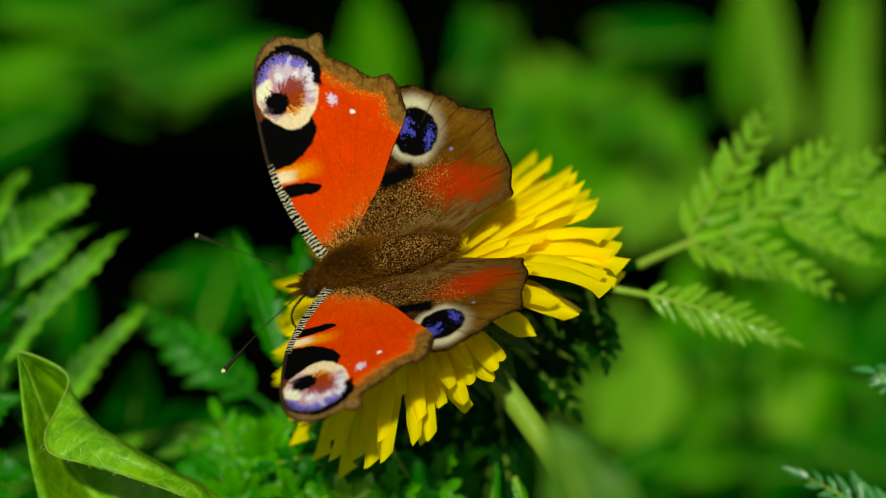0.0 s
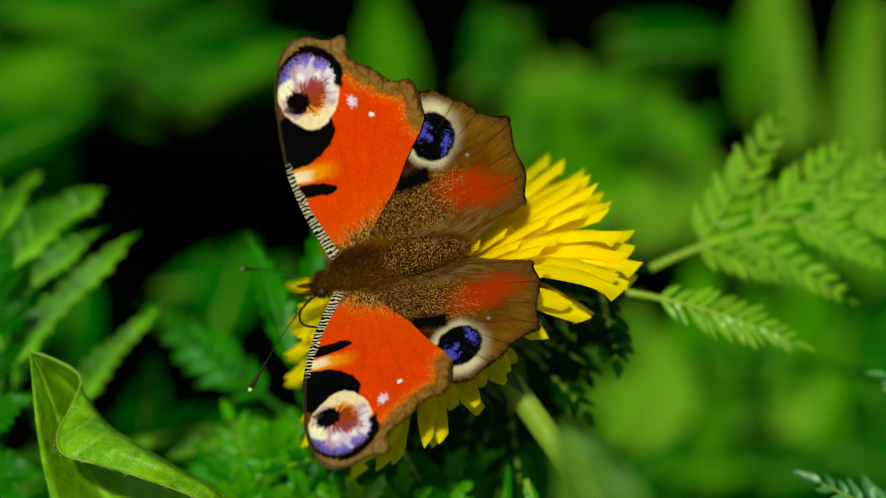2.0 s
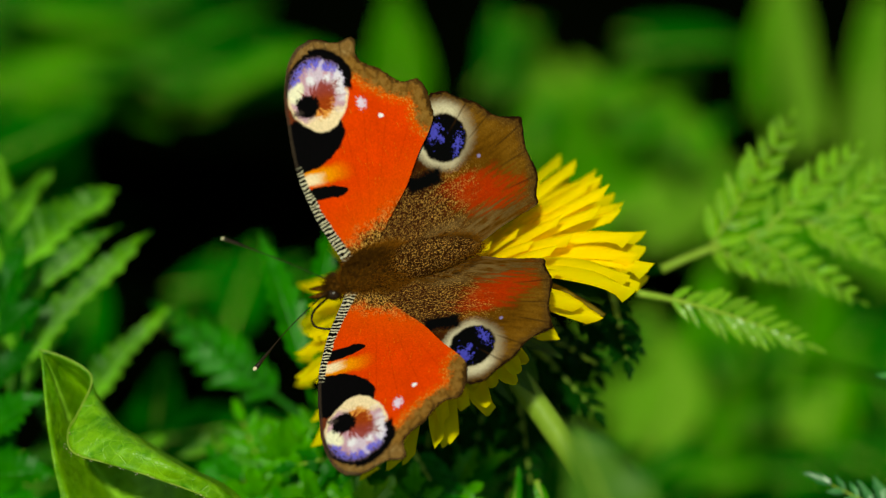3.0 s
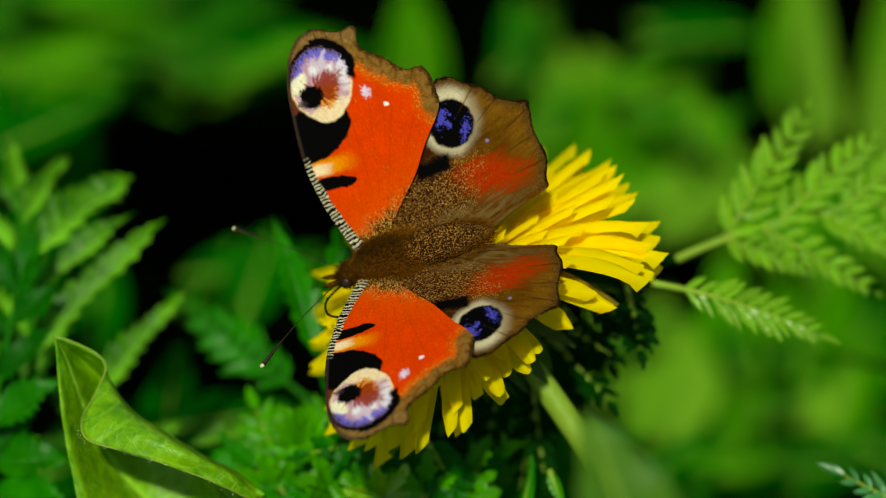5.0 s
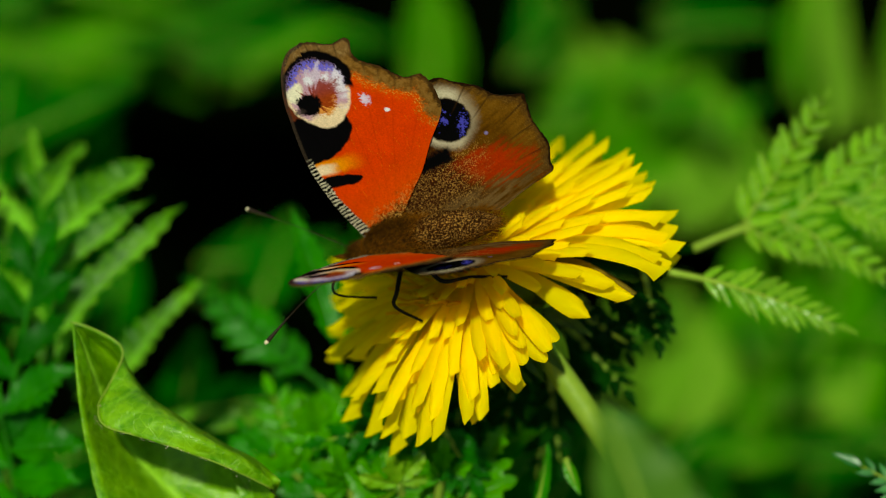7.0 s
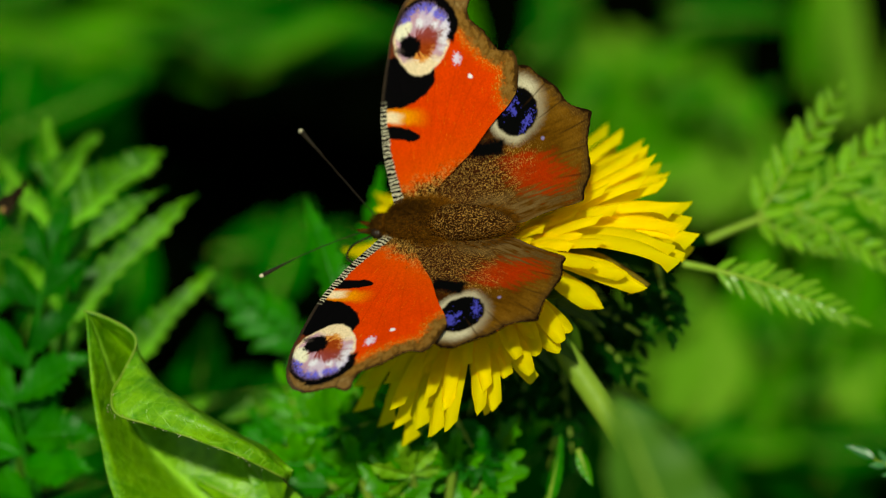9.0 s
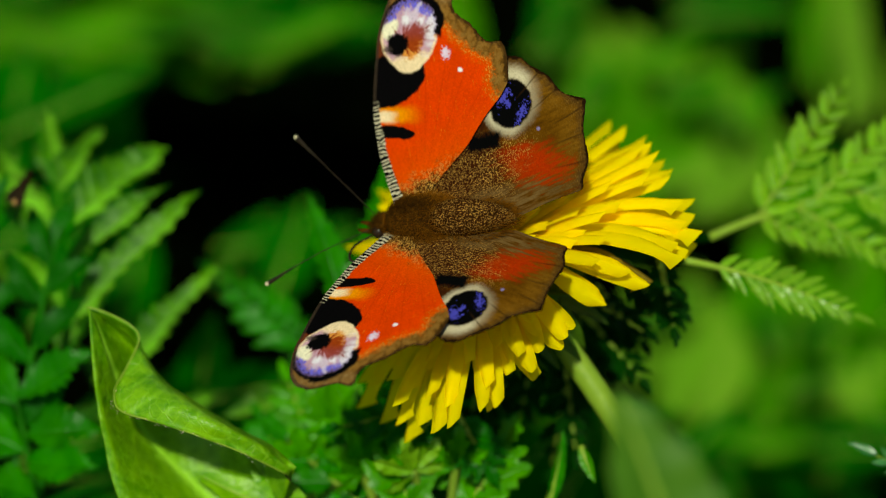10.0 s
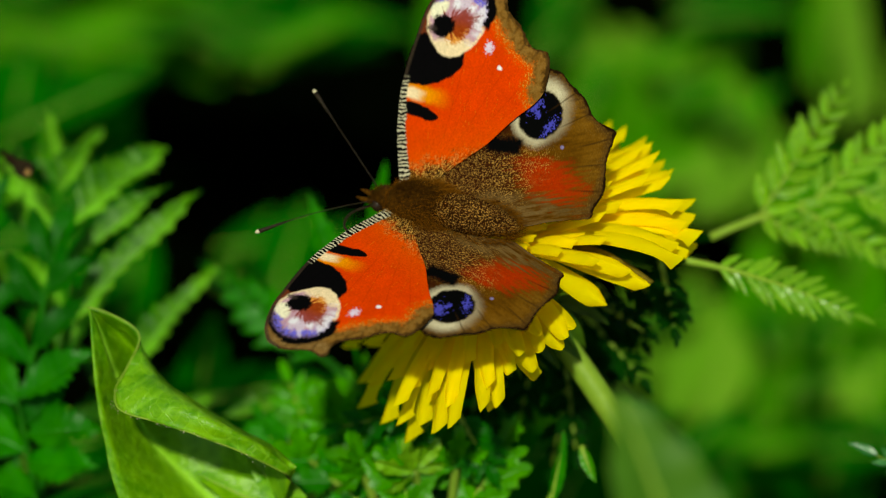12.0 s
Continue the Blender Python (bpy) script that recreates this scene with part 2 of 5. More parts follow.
def build_dandelion():
    rnd = random.Random(4)
    base = aim(FLOWER_AT, FLOWER_AT + AXIS.orthogonal(), AXIS)
    foot = Vector((FLOWER_AT.x + 0.125, FLOWER_AT.y - 0.06, 0))
    d = thing("dandelion", Matrix.Translation(foot), "dandelion in full bloom, yellow florets on a pale green stalk", "flower")
    inv = Matrix.Translation(-foot)
    neck = FLOWER_AT - AXIS * 0.009
    # stalk: leaves the head along its axis, then bends down to the soil
    pts = [inv @ v for v in spline3([neck, FLOWER_AT + PLAN @ Vector((8.4, -10.6, -4)) * MM, FLOWER_AT + PLAN @ Vector((16.9, -22.3, -3)) * MM, *[FLOWER_AT + PLAN @ Vector(v) * MM for v in ((28.5, -38, -7), (46, -72, -22), (72, -130, -58), (104, -205, -106))], foot], 50)]
    part("stalk", mesh("stalk", *tube(pts, [0.0015 + 0.0006 * (i / 49) for i in range(50)], 14), STEM), d)
    # green cup below the florets
    prof = [(0.0019, -0.0105), (0.004, -0.0095), (0.0062, -0.007), (0.0066, -0.004), (0.0062, -0.001), (0.004, 0.0005), (0.0004, 0.001)]
    verts, faces, n = [], [], 24
    for r, z in prof:
        verts += [(r * math.cos(2 * math.pi * k / n), r * math.sin(2 * math.pi * k / n), z) for k in range(n)]
    for i in range(len(prof) - 1):
        faces += [(i * n + k, i * n + (k + 1) % n, (i + 1) * n + (k + 1) % n, (i + 1) * n + k) for k in range(n)]
    part("cup", mesh("cup", verts, faces, BRACT), d, inv @ base)
    bracts = [mesh("bract", *blade(0.0075, 0.0026, 2, 0.05, 0.3, c, 0.3, i, 0.02, 0), BRACT) for i, c in enumerate((0.25, 0.5, 0.1))]
    for i in range(34):
        a = 2 * math.pi * (i + rnd.uniform(-0.2, 0.2)) / 17
        low = i < 17
        m = base @ Matrix.Rotation(a, 4, "Z") @ pose(0.0045, 0, -0.0085 if low else -0.006, 0, (55 if low else -40) + rnd.uniform(-12, 12), 0)
        part("bract", bracts[i % 3], d, inv @ m)
    # florets in rings, the outer ones flat or hanging, the inner ones steeper and shorter
    rings = [(36, 1.00, 2.6, -8, 0.0056, 0.13), (40, 0.95, 2.4, -3, 0.0053, 0.13), (42, 0.84, 2.2, 3, 0.0048, 0.13), (40, 0.70, 1.9, 10, 0.0042, 0.13),
             (36, 0.55, 1.7, 18, 0.0035, 0.12), (32, 0.42, 1.5, 30, 0.0026, 0.09), (26, 0.28, 1.25, 45, 0.0016, 0.06)]
    for r, (count, share, width, lift, root, curve) in enumerate(rings):
        length = 21.0 * share
        shapes = [(floret_mesh(length * MM, width * MM * g, r * 10 + i, curve * h, tw), curve * h, 0.0) for i, (g, h, tw) in
                  enumerate(((1, 1, 0), (1.06, 1.5, 0.1), (0.95, 0.6, -0.1), (1.03, 2.0, 0.05), (0.92, 0.4, -0.15)))]
        hung = [(floret_mesh(length * MM, width * MM * g, r * 10 + 7 + i, h, tw, side=bow), h, bow) for i, (g, h, tw, bow) in enumerate(((1, 0.34, 0.15, -0.24), (1.08, 0.46, -0.25, -0.32), (1.0, 0.26, 0.1, -0.16)))]
        for i in range(count):
            a = 2 * math.pi * (i + 0.5 * (r % 2) + rnd.uniform(-0.26, 0.26)) / count
            out = PLAN.transposed() @ (base.to_3x3() @ Vector((math.cos(a), math.sin(a), 0)))
            turn = math.degrees(math.atan2(out.y, out.x))
            shape, c, bow = rnd.choice(hung if r < 3 and -20 < turn < 25 else shapes)
            m = base @ Matrix.Rotation(a - bow, 4, "Z") @ pose(root, 0, 0.0004 * r, rnd.uniform(-4, 4), -(lift + rnd.uniform(-5, 5)), 0)
            reach, f = share * rnd.uniform(0.93, 1.03), 1.0
            if r < 3 and -25 < turn < 50:
                reach = max(reach, rnd.uniform(0.88, 1.02))
            most = 1.5 if abs(turn) > 120 else 1.2 if r < 3 else 1.0
            for _ in range(6):
                tip = seen(m @ Vector((length * MM * f, bow * length * MM, -c * length * MM)))
                f = min(most, max(0.6, f * reach * np.interp(math.degrees(math.atan2(tip.y, tip.x)), REACH_TURN, REACH) / tip.length))
            if r < 4 and -44 < math.degrees(math.atan2(tip.y, tip.x)) < (-6 if r < 3 else -17):
                continue  # a gap where florets have dropped
            part("ray_floret", shape, d, inv @ m @ Matrix.Diagonal((f, 1, 1, 1)))
    tuft = [floret_mesh(l * MM, 1.3 * MM, 200 + i, c, 0.1) for i, (l, c) in enumerate(((11.5, 0.1), (13.0, 0.14), (10.0, 0.05)))]
    for i in range(60):
        a = rnd.random() * 2 * math.pi
        out = PLAN.transposed() @ (base.to_3x3() @ Vector((math.cos(a), math.sin(a), 0)))
        if out.x < -0.45:
            part("ray_floret", tuft[i % 3], d, inv @ base @ Matrix.Rotation(a, 4, "Z") @ pose(rnd.uniform(0.004, 0.0075), 0, 0.001, rnd.uniform(-20, 20), -rnd.uniform(12, 34), 0))
    # three long florets hang apart on the far side of the gap
    for x, y, z, w, h in ((13.4, -5.8, 9.0, 2.9, 0.16), (18.6, -3.3, 10.0, 2.6, 0.2), (16.2, -1.6, 12.0, 2.4, 0.22)):
        side = PLAN @ Vector((x, y + 5.0, z))
        root = FLOWER_AT + (side - AXIS * side.dot(AXIS)).normalized() * 0.005
        tip = FLOWER_AT + PLAN @ Vector((x, y, z)) * MM
        long = (tip - root).length
        part("ray_floret", floret_mesh(long, w * MM, int(x * 10), h, 0.1, side=0.02), d, inv @ aim(root, tip + AXIS * h * long, AXIS))
    # a few spent florets hang browned under the head
    spent = [floret_mesh(0.0100, 0.0019, 90 + i, c, t, WITHERED, "withered_floret", sd) for i, (c, t, sd) in enumerate(((0.3, 0.9, -0.55), (0.4, -0.8, -0.35)))]
    for i, deg in enumerate((-13, -8)):
        side = PLAN @ Vector((math.cos(radians(deg)), math.sin(radians(deg)), 0))
        side = (side - AXIS * side.dot(AXIS)).normalized()
        p0 = FLOWER_AT - AXIS * (0.002 + 0.001 * i) + side * 0.0090
        part("withered_floret", spent[i % 2], d, inv @ aim(p0, p0 + side - AXIS * (0.1 + 0.1 * (i % 2)), AXIS))
    # forked styles in the middle
    curl = [tube([(0.0003 * math.cos(4 * s + k) * s, 0.0004 * math.sin(4 * s + k) * s, 0.0050 * s) for s in np.linspace(0, 1, 7)], [0.00022] * 7, 6) for k in range(3)]
    styles = [mesh("style", v, f, YELLOW_DEEP) for v, f in curl]
    for i in range(130):
        r, a = 0.0100 * math.sqrt(rnd.random()), rnd.random() * 6.28
        out = PLAN.transposed() @ (base.to_3x3() @ Vector((math.cos(a), math.sin(a), 0)))
        if r > 0.004 and out.x > -0.1:
            continue
        part("style", styles[i % 3], d, inv @ base @ Matrix.Rotation(a, 4, "Z") @ pose(r, 0, 0.001, 0, 4200 * r + rnd.uniform(-10, 10), 0))
    return d


dandelion = build_dandelion()

# ---- butterfly ----
def lattice(x, y, seed):
    """Smooth value noise on arrays."""
    xi, yi = np.floor(x).astype(np.int64), np.floor(y).astype(np.int64)
    fx, fy = x - xi, y - yi
    fx, fy = fx * fx * (3 - 2 * fx), fy * fy * (3 - 2 * fy)

    def h(i, j):
        v = np.sin(i * 127.1 + j * 311.7 + seed * 74.7) * 43758.5453
        return v - np.floor(v)
    return (h(xi, yi) * (1 - fx) + h(xi + 1, yi) * fx) * (1 - fy) + (h(xi, yi + 1) * (1 - fx) + h(xi + 1, yi + 1) * fx) * fy


def fractal(x, y, scale, seed):
    return sum(lattice(x * scale * 2 ** k, y * scale * 2 ** k, seed + k) * 0.5 ** k for k in range(3)) / 1.75


def step(lo, hi, v):
    k = np.clip((v - lo) / (hi - lo), 0, 1)
    return k * k * (3 - 2 * k)


def lay(col, tint, mask):
    return col * (1 - mask[:, None]) + np.array(tint) * mask[:, None]


def spline(pts, n):
    """n points evenly spaced on a smooth curve through pts."""
    p = np.array(pts, float)
    q = np.vstack([2 * p[0] - p[1], p, 2 * p[-1] - p[-2]])
    out = []
    for i in range(1, len(q) - 2):
        for s in np.linspace(0, 1, 24, endpoint=False):
            a, b, c, d = q[i - 1:i + 3]
            out.append(0.5 * (2 * b + (c - a) * s + (2 * a - 5 * b + 4 * c - d) * s * s + (3 * b - a - 3 * c + d) * s ** 3))
    out = np.array(out + [p[-1]])
    run = np.concatenate([[0], np.cumsum(np.linalg.norm(np.diff(out, axis=0), axis=1))])
    t = np.linspace(0, run[-1], n)
    return np.stack([np.interp(t, run, out[:, k]) for k in (0, 1)], 1)


def near(a, b, line):
    """Distance from the points (a, b) to a polyline."""
    best = np.full(a.shape, 1e9)
    for (x0, y0), (x1, y1) in zip(line[:-1], line[1:]):
        dx, dy = x1 - x0, y1 - y0
        k = np.clip(((a - x0) * dx + (b - y0) * dy) / (dx * dx + dy * dy), 0, 1)
        best = np.minimum(best, np.hypot(a - x0 - k * dx, b - y0 - k * dy))
    return best


BLACK, CREAM, RED = (0.003, 0.0025, 0.003), (0.95, 0.70, 0.44), (0.74, 0.045, 0.001)
BLUE, GOLD = (0.075, 0.07, 0.55), (0.78, 0.42, 0.10)
# wing plan in millimetres: a towards the head, b outwards from the hinge
FORE_LEAD = [(2.9, 0.6), (3.2, 1.9), (3.9, 4.3), (4.7, 7.5), (5.3, 11.4), (5.3, 15.1), (4.9, 18.7), (4.3, 22.2), (3.5, 24.9), (2.4, 27.1), (0.9, 28.6), (-0.7, 29.0)]
FORE_TRAIL = [(-1.0, 0.4), (-2.2, 2.6), (-5.3, 5.8), (-7.5, 8.0), (-10.0, 11.2), (-12.3, 13.7), (-13.2, 15.3), (-13.5, 17.0), (-13.2, 18.8), (-12.4, 20.1), (-11.1, 20.4), (-9.9, 21.3),
              (-8.2, 22.8), (-6.9, 24.3), (-6.2, 25.7), (-6.4, 27.0), (-5.8, 27.7), (-4.8, 27.6), (-2.8, 28.5), (-0.7, 29.0)]
HIND_LEAD = [(0.5, 1.2), (-3.0, 6.0), (-6.5, 11.0), (-9.5, 15.2), (-11.5, 17.2), (-13.0, 18.1)]
HIND_TRAIL = [(-1.5, -0.2), (-5.7, -0.4), (-9.5, -0.4), (-13.4, -1.3), (-14.6, -1.2), (-16.7, -0.4), (-19.1, 0.3), (-21.0, 0.7), (-22.1, 1.2), (-22.4, 2.6), (-23.0, 4.5), (-22.8, 6.4),
              (-22.7, 8.9), (-22.9, 11.0), (-22.8, 11.9), (-21.0, 12.8), (-19.6, 13.7), (-18.4, 15.0), (-16.7, 16.6), (-14.9, 17.9), (-13.0, 18.1)]


def fore_colours(a, b):
    wob = fractal(a, b, 1.6, 3) - 0.5
    fine = fractal(a, b, 6.0, 9)
    hair = fractal(a * 2.0, b * 1.0, 7.0, 12)
    col = np.tile(RED, (len(a), 1)) * (0.86 + 0.26 * fractal(a, b, 0.45, 5))[:, None]
    # stray golden hairs and faint dark veins on the red
    col = lay(col, (0.80, 0.22, 0.03), step(0.76, 0.86, fractal(a * 0.5 + b * 0.2, b * 0.3 - a * 2.2, 4.0, 21)) * 0.6)
    for x, y in ((-6.5, 24.5), (-9.5, 21.5), (-12.5, 19.0), (-3.0, 26.0)):
        d = np.abs((a + 1.0) * (y - 1.0) - (b - 1.0) * (x + 1.0)) / np.hypot(x + 1.0, y - 1.0)
        col = lay(col, (0.30, 0.016, 0.001), step(0.12, 0.03, d + wob * 0.15) * 0.22)
    # the red lightens to orange towards the root and the border
    col = lay(col, (0.70, 0.085, 0.002), step(11.0, 4.0, b + 0.35 * a + wob * 2) * 0.5)
    root = step(5.2, 1.8, b + 0.35 * a + wob * 2.0 + (fine - 0.5) * 2.4)
    col = lay(col, (0.13, 0.045, 0.004), root)
    col = lay(col, (0.028, 0.010, 0.002), step(4.2, 1.4, b + 0.35 * a + wob * 2.0))
    col = lay(col, (0.030, 0.011, 0.002), root * step(0.47, 0.40, hair) * 0.85)
    col = lay(col, GOLD, step(5.8, 2.6, b + 0.35 * a + wob * 2) * step(0.58, 0.63, hair) * 0.8)
    # tan outer border with a dark fringe, fading through golden flecks into the red
    edge = near(a, b, FORE_TRAIL[6:])
    wide = edge + wob * 0.9 - np.clip(b - 23, 0, 4) * 0.42
    col = lay(col, (0.62, 0.13, 0.006), step(3.6, 1.7, wide + (fine - 0.5) * 1.2) * 0.6)
    col = lay(col, (0.66, 0.36, 0.06), step(3.6, 2.2, wide) * step(0.60, 0.68, hair) * 0.8)
    rim = step(2.5, 1.5, wide + (fine - 0.5) * 1.0)
    grain = fractal(a * 1.2 + b, a - b, 1.8, 17)
    col = lay(col, (0.215, 0.095, 0.017), rim)
    col = lay(col, (0.33, 0.17, 0.04), rim * step(0.35, 0.75, grain) * 0.5)
    col = lay(col, (0.12, 0.048, 0.008), rim * step(0.48, 0.25, grain) * 0.35)
    col = lay(col, (0.024, 0.011, 0.004), rim * step(0.65, 0.12, edge + wob * 0.8 + (fine - 0.5) * 0.5) * 0.85)
    tip = step(24.2, 25.8, b + 0.12 * a + wob * 0.6)
    col = lay(col, (0.22, 0.115, 0.034), tip * 0.9)
    col = lay(col, (0.36, 0.22, 0.085), tip * step(0.5, 0.75, grain) * 0.6)
    col = lay(col, (0.03, 0.014, 0.005), tip * step(0.36, 0.08, edge + wob * 0.4) * 0.8)
    col = lay(col, (0.05, 0.030, 0.014), step(2.4, 3.4, a) * step(18.5, 19.5, b) * 0.85)
    # dark vein ends in the border
    for x, y in ((-6.9, 24.3), (-8.2, 22.8), (-9.9, 21.3), (-11.6, 20.3), (-13.2, 18.4), (-4.6, 27.6), (-2.8, 28.4), (-1.4, 28.8)):
        d = np.abs((a + 1.0) * (y - 1.0) - (b - 1.0) * (x + 1.0)) / np.hypot(x + 1.0, y - 1.0)
        col = lay(col, (0.05, 0.024, 0.007), step(0.17, 0.03, d + wob * 0.1) * step(2.0, 0.9, np.hypot(a - x, b - y)) * 0.55)
    # cream wedge running into orange
    b0, b = b, b + 0.4 * step(8.5, 11.0, b)
    wedge = step(1.5, 0.4, np.abs(b - 13.0 - 0.10 * (a - 3.5)) + wob * 0.6) * step(-2.2, 2.4, a)
    col = lay(col, (0.88, 0.30, 0.008), wedge)
    col = lay(col, CREAM, step(0.95, 0.45, np.abs(b - 12.7 - 0.12 * (a - 3.5)) + wob * 0.4) * step(1.6, 3.4, a + wob))
    # black bar and black patch on the front edge
    bar = step(0.1, -0.1, np.abs(b - 10.45 - 0.17 * (a - 2)) + 2.0 * np.clip(-0.35 - a, 0, 1) - 0.95 * np.sqrt(np.clip((a + 0.35) / 1.6, 0, 1)) * (1 - 0.05 * np.clip(a - 2, 0, 3)) + wob * 0.35)
    patch = step(0.15, -0.15, np.maximum.reduce([13.85 - b + 0.10 * np.clip(3.2 - a, 0, 9) ** 2, b - 20.3, -2.2 + 0.55 * np.clip(17.2 - b, 0, 9) - a]) + wob * 0.5)
    col = lay(lay(col, BLACK, bar), BLACK, patch)
    # eye spot: black hood, violet band, cream crescent, red-brown heart with a black pupil
    u, v = (a + 0.45) / 4.15, (b - 22.75) / 4.85
    r = np.hypot(u, v) + wob * 0.08
    cloud = fractal(a * 1.6, b, 1.3, 31) - 0.5
    grit = fine - 0.5
    r = r * (1 + 0.16 * step(0.1, -0.7, u) * step(0.35, -0.1, v))
    inside = step(1.05, 0.97, r)
    hood = step(-0.05, 0.12, v - 0.10 * np.abs(u) + 0.45 * np.clip(-u - 0.3, 0, 1))
    col = lay(col, BLACK, step(1.10, 1.02, r - 0.10 * (u < 0)) * hood)
    col = lay(col, CREAM, inside * (1 - hood))
    core = step(0.99, 0.87, r + grit * 0.16 + 0.06 * step(0.0, -0.8, u) * hood)
    ray = fractal(np.arctan2(v + 0.2, u - 0.3) * 3.0 + 9, r * 0.6 + 9, 2.2, 41) - 0.5
    col = lay(col, (0.58, 0.32, 0.42), core * step(-0.56, -0.24, v + 0.30 * np.abs(u) + cloud * 0.3))
    col = lay(col, BLACK, core * step(0.66, 0.86, r * step(-0.1, 0.5, v) + grit * 0.2))
    col = lay(col, (0.16, 0.13, 0.70), core * step(0.58, 0.70, r * step(-0.1, 0.5, v) + cloud * 0.2) * step(-0.06, 0.06, grit + cloud * 0.5 + 0.05))
    col = lay(col, (0.24, 0.19, 0.72), core * step(0.30, 0.12, np.hypot(u + 0.72, (v - 0.25) * 0.7) + grit * 0.4) * 0.8)
    col = lay(col, (0.84, 0.74, 0.84), core * step(0.40, 0.16, np.hypot(u + 0.70, (v + 0.05) * 0.6) + ray * 0.8 + grit * 0.3) * 0.92)
    col = lay(col, (0.74, 0.60, 0.78), core * step(0.34, 0.14, np.hypot((u + 0.05) * 0.7, v - 0.42) + ray * 0.9 + grit * 0.4) * 0.75)
    col = lay(col, (0.94, 0.84, 0.62), step(0.34, 0.20, np.hypot(u - 0.70, (v - 0.16 + 0.35 * (u - 0.7)) * 1.25) + cloud * 0.2))
    col = lay(col, (0.88, 0.80, 0.90), step(0.18, 0.07, np.hypot(u - 0.17, v - 0.38) + grit * 0.2))
    col = lay(col, (0.88, 0.78, 0.90), step(0.15, 0.06, np.hypot(u + 0.33, v - 0.32) + grit * 0.2))
    heart = np.hypot((u - 0.06) * 0.95, (v + 0.24) * 1.05)
    col = lay(col, (0.80, 0.28, 0.02), step(0.46, 0.36, heart + grit * 0.2 + cloud * 0.1) * step(0.12, -0.25, v) * 0.9)
    col = lay(col, (0.27, 0.022, 0.003), step(0.50, 0.30, np.hypot((u + 0.02) * 0.85, (v + 0.10) * 1.15) + ray * 0.7 + grit * 0.25) * 0.92)
    col = lay(col, BLACK, step(0.36, 0.28, np.hypot((u - 0.47) * 0.9, v + 0.24) + cloud * 0.14 + grit * 0.08))
    col = lay(col, (0.05, 0.035, 0.03), step(0.13, 0.04, np.hypot((u - 0.82) * 0.6, v + 0.33) + grit * 0.1) * 0.8)
    # two pale dots
    col = lay(col, (0.80, 0.62, 0.82), step(0.62, 0.25, np.hypot(a + 5.0, (b - 19.9) * 0.7) + wob * 0.9 + grit))
    col = lay(col, (0.95, 0.88, 0.92), step(0.44, 0.25, np.hypot(a + 7.0, b - 17.6) + wob * 0.5))
    # striped front edge
    b = b0
    lead = near(a, b, FORE_LEAD)
    stripe = step(-0.1, 0.35, np.sin(b * 12.5 + a * 2.4 + wob * 7) - 0.15)
    band = 1.55 - 0.055 * b
    front = step(band + 0.1, band - 0.1, lead + wob * 0.3) * step(14.8, 13.4, b) * step(0.6, 1.6, b)
    col = col * (1 - front[:, None]) + front[:, None] * (np.array((0.66, 0.57, 0.40)) * stripe[:, None] + np.array(BLACK) * (1 - stripe[:, None]))
    thin = step(0.5, 0.3, lead) * step(13.4, 14.8, b)
    col = lay(col, (0.045, 0.03, 0.02), thin * (0.5 + 0.5 * step(0.4, 0.6, hair)))
    return col * (0.62 + 0.30 * fine)[:, None]


